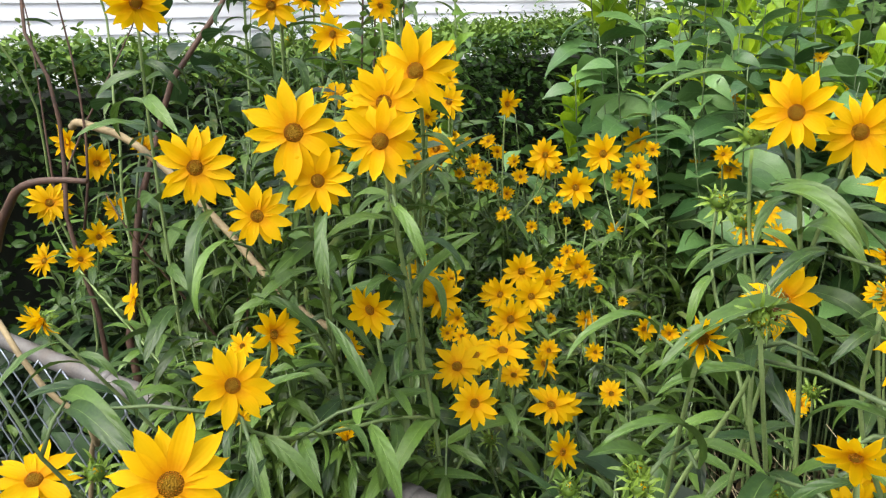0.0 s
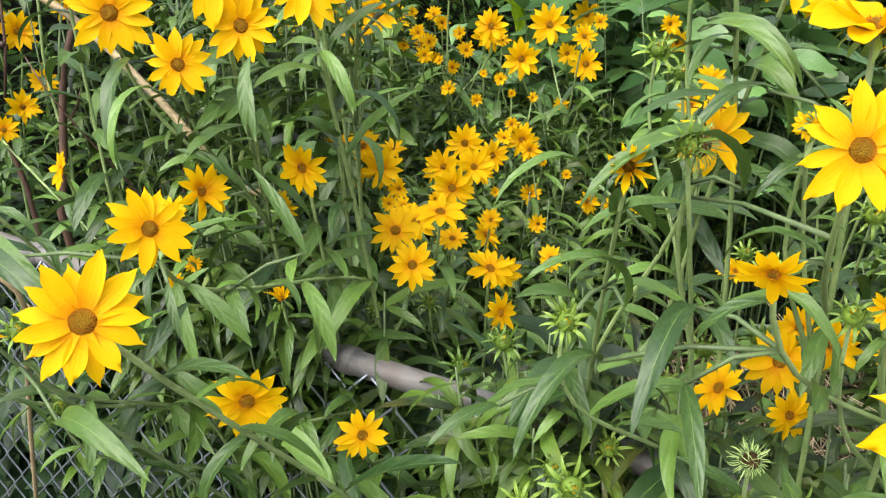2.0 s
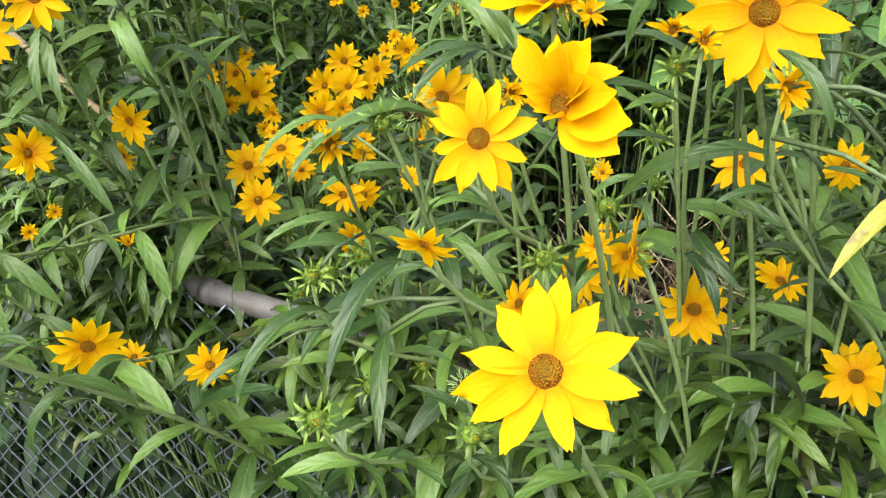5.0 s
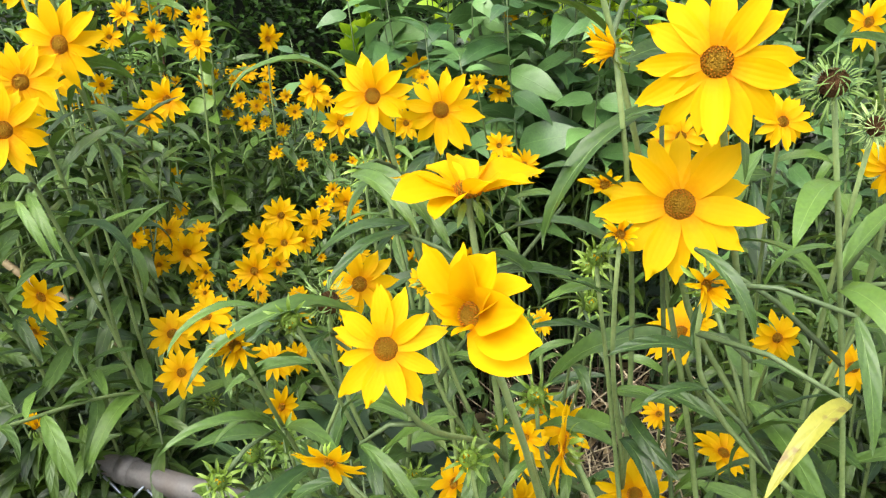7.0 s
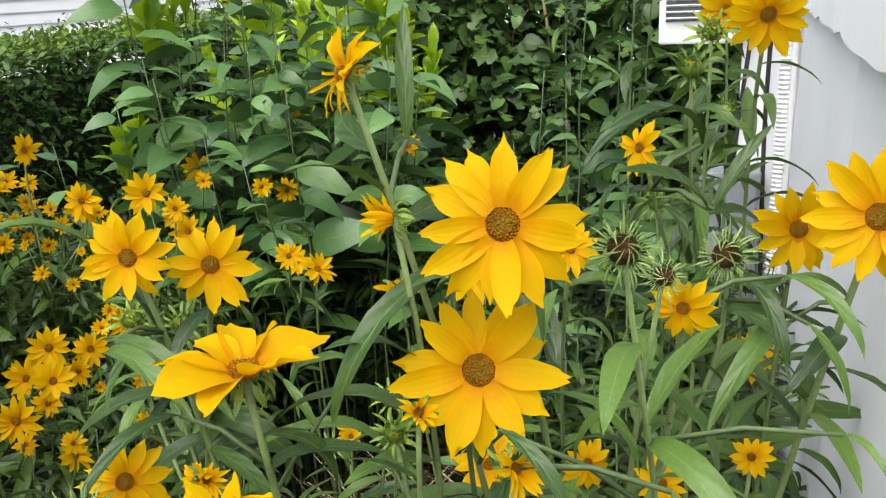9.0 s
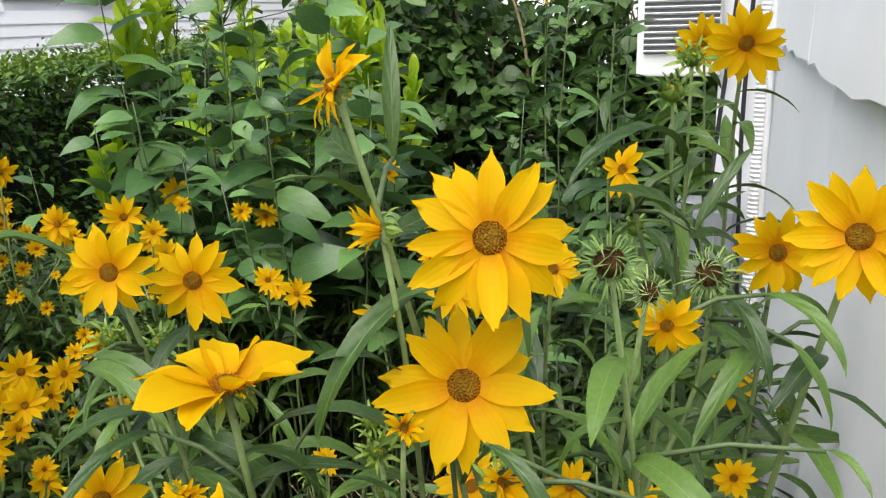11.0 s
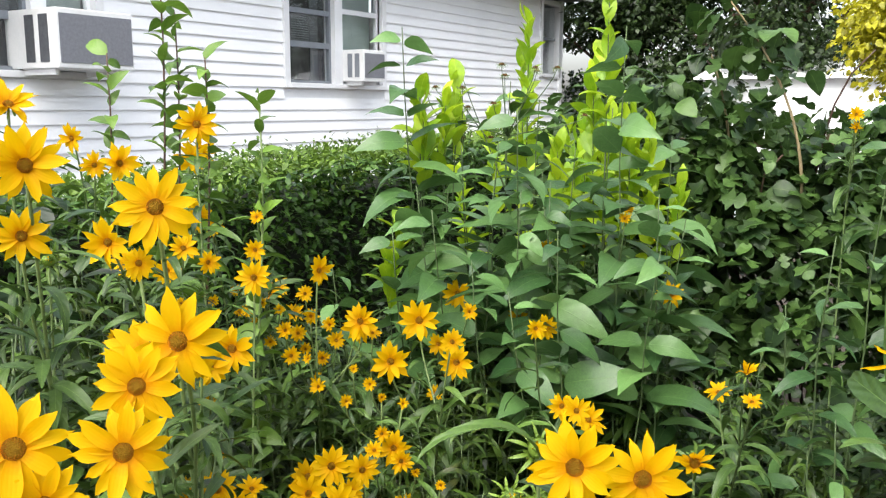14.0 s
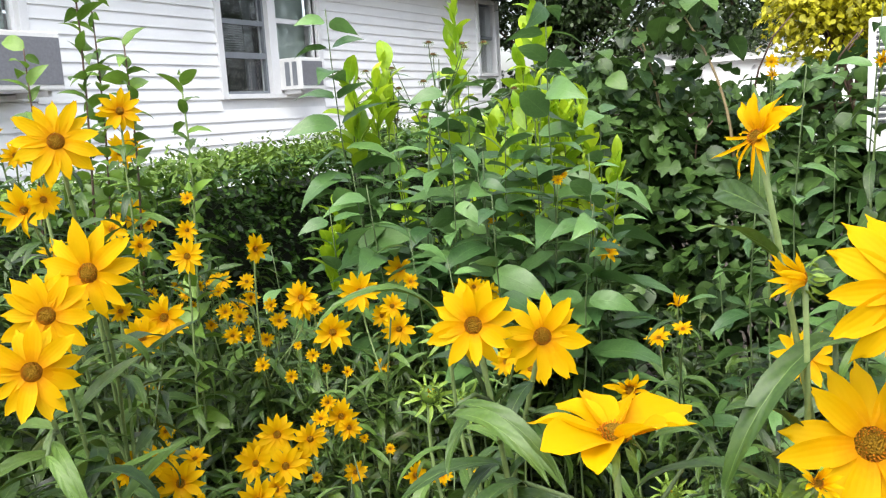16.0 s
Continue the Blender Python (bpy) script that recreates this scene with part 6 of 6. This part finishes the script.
def tall_plant(x, y, h, kinds, size, label, start=0.25, pairs=None, budded=False, gap=0.115):
    t = thing("leafy_plant", x, y, 0.0, label, "plant", "tall leafy plants")
    lean = Vector((rnd.gauss(0, 0.06), rnd.gauss(-0.04, 0.05), 0))
    pts = [lean * (k / 10) ** 2 + Vector((0.006 * math.sin(k * 2.1), 0.006 * math.cos(k * 1.7), h * k / 10)) for k in range(11)]
    under("stem", tube("stem", pts, [0.0048 - 0.0003 * k for k in range(11)], M_STALK, 6), t)
    pairs = pairs or int(h * (1 - start) / gap)
    for j in range(pairs):
        s = start + (1 - start) * (j + 0.5) / pairs
        k = min(9, int(s * 10))
        q = pts[k].lerp(pts[k + 1], s * 10 - k)
        az = j * 1.57 + rnd.gauss(0, 0.35)
        big = size * (1.0 - 0.55 * max(0.0, (s - 0.7) / 0.3)) * rnd.uniform(0.8, 1.15)
        for side in (0, math.pi):
            m = Matrix.Translation(q) @ Matrix.Rotation(az + side + rnd.gauss(0, 0.15), 4, "Z") @ Matrix.Rotation(radians(rnd.gauss(0, 12)), 4, "Y") @ Matrix.Rotation(radians(rnd.gauss(0, 24)), 4, "X") @ Matrix.Translation((0.012, 0, 0)) @ Matrix.Scale(big, 4)
            under("leaf", rnd.choice(kinds), t, m)
    if budded:
        for k in range(9):
            a = pts[rnd.choice((8, 9, 9, 10))]
            tip = pts[10] + Vector((rnd.gauss(0, 0.13), rnd.gauss(0, 0.08), rnd.uniform(-0.16, 0.06)))
            under("twig", tube("twig", arc(a, a.lerp(tip, 0.3), tip - Vector((0, 0, 0.04)), tip, 5), [0.003, 0.0027, 0.0024, 0.002, 0.0018, 0.0016], M_STALK, 5), t)
            hb = under("spent_head", DEAD_DISC, t, Matrix.Translation(tip) @ Matrix.Scale(0.05, 4))
            tagged(under("calyx", DEAD_BRACTS, hb, Matrix.Scale(0.6, 4)), kind="stuff")
            m = Matrix.Translation(a.lerp(tip, 0.5)) @ Matrix.Rotation(rnd.uniform(0, 6.28), 4, "Z") @ Matrix.Scale(rnd.uniform(0.09, 0.15), 4)
            under("leaf", rnd.choice(kinds), t, m)
    return t


BROADL = "tall plant with broad pointed grey-green leaves behind the bed"
for x, y, h, s in ((-1.62, 2.92, 2.30, 0.17), (-1.42, 3.05, 1.90, 0.18), (-1.20, 2.95, 2.02, 0.18), (-1.02, 2.80, 1.78, 0.18), (-0.86, 2.95, 2.28, 0.17), (-0.74, 2.75, 1.62, 0.17), (-1.30, 2.70, 1.70, 0.17), (-1.52, 2.72, 1.62, 0.16), (-0.98, 3.15, 1.95, 0.18),
                   (-1.12, 2.60, 1.55, 0.16), (-1.70, 3.15, 1.78, 0.17), (-1.36, 3.30, 2.05, 0.18), (-0.80, 3.30, 1.92, 0.17), (-0.90, 2.55, 1.48, 0.15), (-1.66, 2.62, 1.50, 0.15), (-1.10, 3.05, 1.88, 0.17), (-0.92, 2.70, 1.66, 0.17), (-1.25, 3.15, 1.80, 0.17), (-0.68, 2.90, 1.76, 0.17), (-1.45, 2.85, 1.74, 0.17), (-1.58, 3.00, 1.72, 0.14), (-1.34, 2.85, 1.84, 0.14), (-1.15, 2.78, 1.76, 0.13), (-0.96, 2.92, 1.72, 0.14), (-1.05, 3.25, 2.02, 0.14), (-0.76, 3.05, 1.66, 0.13), (-1.22, 3.02, 1.62, 0.14), (-1.50, 3.12, 1.88, 0.13)):
    tall_plant(x, y, h, BROAD, s * 1.50, BROADL, 0.68 if y < 2.8 else 0.45, None, False, 0.085)
NARROWL = "upright leafy plant with narrow pointed leaves near the white wall"
for x, y, h, s in ((-0.13, 2.78, 1.98, 0.14), (0.05, 2.80, 2.12, 0.14), (0.00, 2.95, 1.80, 0.13), (-0.22, 2.70, 1.70, 0.13), (-0.28, 3.00, 1.45, 0.13), (0.02, 3.10, 1.62, 0.13), (0.30, 2.70, 1.22, 0.11), (-0.05, 2.45, 1.30, 0.12), (0.10, 2.40, 1.35, 0.12), (0.33, 3.10, 1.15, 0.10)):
    tall_plant(x, y, h, NARROW, s * 1.25, NARROWL, 0.3, None, False, 0.10)
for x, y, h in ((-1.46, 3.25, 2.12), (-1.62, 3.30, 2.04)):
    tall_plant(x, y, h, BROAD, 0.20, "thin-stemmed plant with small dark spent heads at its top", 0.4, None, True)

# ---- lime-leaved shrub ----
lime_leaf = [blade(0.22, oval, 30, -15, 0.3, 5), blade(0.20, oval, 45, 5, 0.35, 5), blade(0.24, oval, 20, -40, 0.25, 5)]
for x, y, h, shoots, wide, low in ((-1.70, 3.10, 2.10, 4, 0.07, 0.84), (-1.55, 2.72, 1.46, 1, 0.05, 0.86), (-1.84, 3.08, 1.56, 1, 0.06, 0.88), (-1.50, 3.53, 2.36, 2, 0.05, 0.72), (-1.22, 3.75, 2.52, 2, 0.06, 0.72), (-1.62, 4.02, 1.96, 6, 0.20, 0.72),
                                   (-1.40, 4.32, 1.98, 6, 0.15, 0.70), (-1.30, 4.40, 1.95, 6, 0.12, 0.70), (-1.52, 4.55, 1.98, 6, 0.17, 0.72), (-1.80, 4.50, 1.90, 4, 0.18, 0.78)):
    t = thing("lime_shrub", x, y, 0.0, "lime-green shrub with upright leafy shoots", "shrub", "lime shrubs")
    P, A, S = [], [], []
    for b in range(shoots):
        top = Vector((rnd.gauss(0, wide), rnd.gauss(0, wide), h * rnd.uniform(0.84, 1.0) if b else h))
        pts = arc(Vector((0, 0, 0)), Vector((0, 0, h * 0.3)), top - Vector((0, 0, h * 0.25)), top, 10)
        under("shoot", tube("shoot", pts, [0.005 - 0.0003 * k for k in range(11)], M_STALK, 5), t)
        u, turn = low, rnd.uniform(0, 6.28)
        while u < 1.0:
            k = min(9, int(u * 10))
            P.append(tuple(pts[k].lerp(pts[k + 1], u * 10 - k)))
            A.append((turn, rnd.gauss(0.35 + 0.9 * max(0.0, u - 0.7) / 0.3, 0.28), rnd.gauss(0, 0.4)))
            S.append(rnd.uniform(0.10, 0.17) * (1.0 if u < 0.9 else 0.85))
            turn += rnd.gauss(2.4, 0.5)
            u += rnd.uniform(0.009, 0.019)
    A = np.array(A)
    ob = under("leaves", cloud("leaves", lime_leaf, np.array(P), turns(A[:, 0], A[:, 1], A[:, 2]), np.array(S), M_LIME), t)
    tagged(ob, kind="stuff")

# ---- saplings and canes at the left of the bed ----
SAPL = [mesh_of("leaf", b[0], b[1], M_SAPLING, b[2]) for b in (blade(0.22, ovate, 25, -30, 0.3, 7, 0.06), blade(0.20, ovate, 40, -12, 0.35, 7, 0.06), blade(0.24, ovate, 10, -60, 0.3, 7, 0.06))]
for x, y, h, col in ((-1.92, 2.0, 2.42, M_BARK), (-1.80, 2.05, 2.16, M_BARK), (-2.18, 2.0, 2.18, M_BARK), (-1.54, 2.0, 2.06, M_STEM), (-1.98, 2.1, 2.30, M_BARK)):
    t = thing("sapling", x, y, 0.0, "young upright shrub shoot with rounded leaves and purplish stem", "shrub", "saplings by the hedge")
    pts = [Vector((0.02 * math.sin(k * 0.8), 0.02 * math.sin(k * 0.6), h * k / 12)) for k in range(13)]
    under("stem", tube("stem", pts, [0.007 - 0.0004 * k for k in range(13)], col, 6), t)
    s, turn = 0.45, rnd.uniform(0, 6.28)
    while s < 1.0:
        k = min(11, int(s * 12))
        q = pts[k].lerp(pts[k + 1], s * 12 - k)
        m = Matrix.Translation(q) @ Matrix.Rotation(turn, 4, "Z") @ Matrix.Rotation(radians(rnd.gauss(-18, 18)), 4, "Y") @ Matrix.Rotation(radians(rnd.gauss(0, 38)), 4, "X") @ Matrix.Scale(rnd.uniform(0.062, 0.108), 4)
        under("leaf", rnd.choice(SAPL), t, m)
        turn += 2.4
        s += rnd.uniform(0.007, 0.015)

ROSE = [mesh_of("leaf", b[0], b[1], M_ROSE, b[2]) for b in (blade(0.38, oval, 10, -30, 0.2, 6), blade(0.36, oval, 0, -50, 0.25, 6))]
canes = thing("rose_bush", -1.75, 1.05, 0.0, "old rose bush with bare arching red-brown canes", "rose bush")
co = Vector((-1.75, 1.05, 0.0))
for a, b, c, r, mat_ in (((-1.66, 1.0, 0.4), (-1.66, 0.95, 1.50), (-1.46, 1.22, 1.90), 0.012, M_BARK), ((-1.70, 1.0, 0.3), (-1.72, 0.92, 1.4), (-1.90, 0.95, 1.98), 0.008, M_BARK), ((-1.58, 1.05, 0.4), (-1.64, 1.02, 1.5), (-1.66, 1.02, 1.98), 0.005, M_STEM),
                         ((-1.95, 0.82, 1.30), (-1.80, 0.78, 1.50), (-1.58, 0.92, 1.50), 0.014, M_BARK), ((-1.9, 1.1, 0.3), (-1.95, 1.0, 1.4), (-1.80, 0.85, 1.86), 0.005, M_STEM)):
    a, b, c = Vector(a) - co, Vector(b) - co, Vector(c) - co
    pts = arc(a, a.lerp(b, 0.7), b.lerp(c, 0.3), c, 14)
    pts = [p + Vector((noise.noise(p * 5), noise.noise(p * 5 + Vector((3, 1, 0))), 0)) * 0.045 for p in pts]
    under("cane", tube("cane", pts, [r * (1 - 0.04 * k) for k in range(15)], mat_, 7), canes)
for k in range(9):
    a = Vector((rnd.uniform(-2.0, -1.45), rnd.uniform(0.9, 1.25), rnd.uniform(1.0, 1.5))) - co
    c = a + Vector((rnd.gauss(0, 0.16), rnd.gauss(0, 0.10), rnd.uniform(0.25, 0.6)))
    pts = arc(a, a.lerp(c, 0.4) + Vector((rnd.gauss(0, 0.06), rnd.gauss(0, 0.05), 0.02)), c + Vector((rnd.gauss(0, 0.06), 0, -0.12)), c, 7)
    under("twig", tube("twig", pts, [0.0034 - 0.0003 * i for i in range(8)], M_BARK if k % 3 else M_STALK, 5), canes)
for k in range(80):
    q = Vector((rnd.uniform(-2.0, -1.22), rnd.uniform(1.0, 1.5), rnd.uniform(1.30, 1.88))) - co
    m = Matrix.Translation(q) @ Matrix.Rotation(rnd.uniform(0, 6.28), 4, "Z") @ Matrix.Rotation(radians(rnd.gauss(5, 25)), 4, "Y") @ Matrix.Scale(rnd.uniform(0.05, 0.085), 4)
    under("leaf", rnd.choice(ROSE), canes, m)


def branch(label, pts, r0, r1, mat_, name="branch"):
    base = Vector(pts[0])
    t = thing(name, *base, label, "branch")
    P = [Vector(p) - base for p in pts]
    fine = []
    for i in range(len(P) - 1):
        a, b = P[i], P[i + 1]
        ta = (P[i + 1] - P[max(0, i - 1)]) * 0.25
        tb = (P[min(len(P) - 1, i + 2)] - P[i]) * 0.25
        fine += arc(a, a + ta, b - tb, b, 5)[:5]
    fine.append(P[-1])
    fine = [p + Vector((noise.noise(p * 14), noise.noise(p * 14 + Vector((3, 1, 0))), noise.noise(p * 14 + Vector((0, 5, 2))))) * 0.005 for p in fine]
    n = len(fine) - 1
    under("wood", tube("wood", fine, [r0 + (r1 - r0) * k / n for k in range(n + 1)], mat_, 9), t)
    return t


branch("thick tan dead branch arching down into the flowers", [(-1.66, 0.93, 1.605), (-1.60, 0.945, 1.61), (-1.48, 1.03, 1.53), (-1.20, 1.12, 1.28), (-1.02, 1.20, 1.10), (-0.95, 1.28, 0.6)], 0.0085, 0.0075, M_TAN)
branch("bare grey-tan branch leaning on the fence", [(-1.36, 0.60, 1.37), (-1.22, 0.585, 1.365), (-1.14, 0.61, 1.27), (-1.12, 0.67, 1.16), (-1.25, 0.70, 0.98), (-1.66, 0.76, 0.0)], 0.005, 0.0045, M_TAN)

# ---- dry stalks and litter on the soil ----
SV, SF = [], []
for _ in range(420):
    x, y = rnd.uniform(-1.4, 0.38), rnd.uniform(1.2, 3.4)
    a, L, up = rnd.uniform(0, 6.28), rnd.uniform(0.15, 0.55), rnd.uniform(0.0, 0.5)
    p0 = Vector((x, y, rnd.uniform(0.0, 0.1)))
    p1 = p0 + Vector((math.cos(a) * L, math.sin(a) * L, up * L))
    V, F, UV = tube_arrays([p0, p0.lerp(p1, 0.5) + Vector((rnd.gauss(0, 0.02), rnd.gauss(0, 0.02), 0.02)), p1], [0.0035, 0.003, 0.002], 4)
    b = len(SV)
    SV += V
    SF += [tuple(i + b for i in f) for f in F]
litter = thing("dry_stalks", -0.4, 2.0, 0.0, "tangle of dead brown stalks lying on the soil", "dry stalks", kind="stuff")
linv = Matrix.Translation((0.4, -2.0, 0.0))
WV, WF = [], []
for _ in range(330):
    x, y = rnd.uniform(-0.75, 0.12), rnd.uniform(1.35, 2.5)
    a, L = rnd.uniform(0, 6.28), rnd.uniform(0.25, 0.75)
    p0 = Vector((x, y, rnd.uniform(0.0, 0.35)))
    p1 = p0 + Vector((math.cos(a) * L * 0.8, math.sin(a) * L * 0.5, rnd.uniform(0.1, 0.9) * L))
    V, F, UV = tube_arrays([p0, p0.lerp(p1, 0.5) + Vector((rnd.gauss(0, 0.03), rnd.gauss(0, 0.03), 0.05)), p1], [0.0026, 0.0022, 0.0012], 4)
    k = len(WV)
    WV += V
    WF += [tuple(i + k for i in f) for f in F]
tagged(under("stalks", mesh_of("stalks", SV, SF, M_DRY), litter, linv), kind="stuff")
tagged(under("straw", mesh_of("straw", WV, WF, M_STRAW), litter, linv, "pale dry straw standing in the gap"), kind="stuff")
n = 1500
P = np.stack([rng.uniform(-1.6, 0.4, n), rng.uniform(1.1, 3.5, n), rng.uniform(0.01, 0.10, n)], -1)
M_LITTER = leafy("leaf_litter", (0.06, 0.045, 0.025), (0.20, 0.15, 0.07), (0.2, 0.16, 0.09), island=True, through_light=0.1)
tagged(under("fallen_leaves", cloud("fallen_leaves", small + under_kinds, P, turns(rng.uniform(0, 6.3, n), rng.normal(0, 0.3, n), rng.normal(0, 0.6, n)), rng.uniform(0.05, 0.11, n), M_LITTER), litter, linv), kind="stuff")
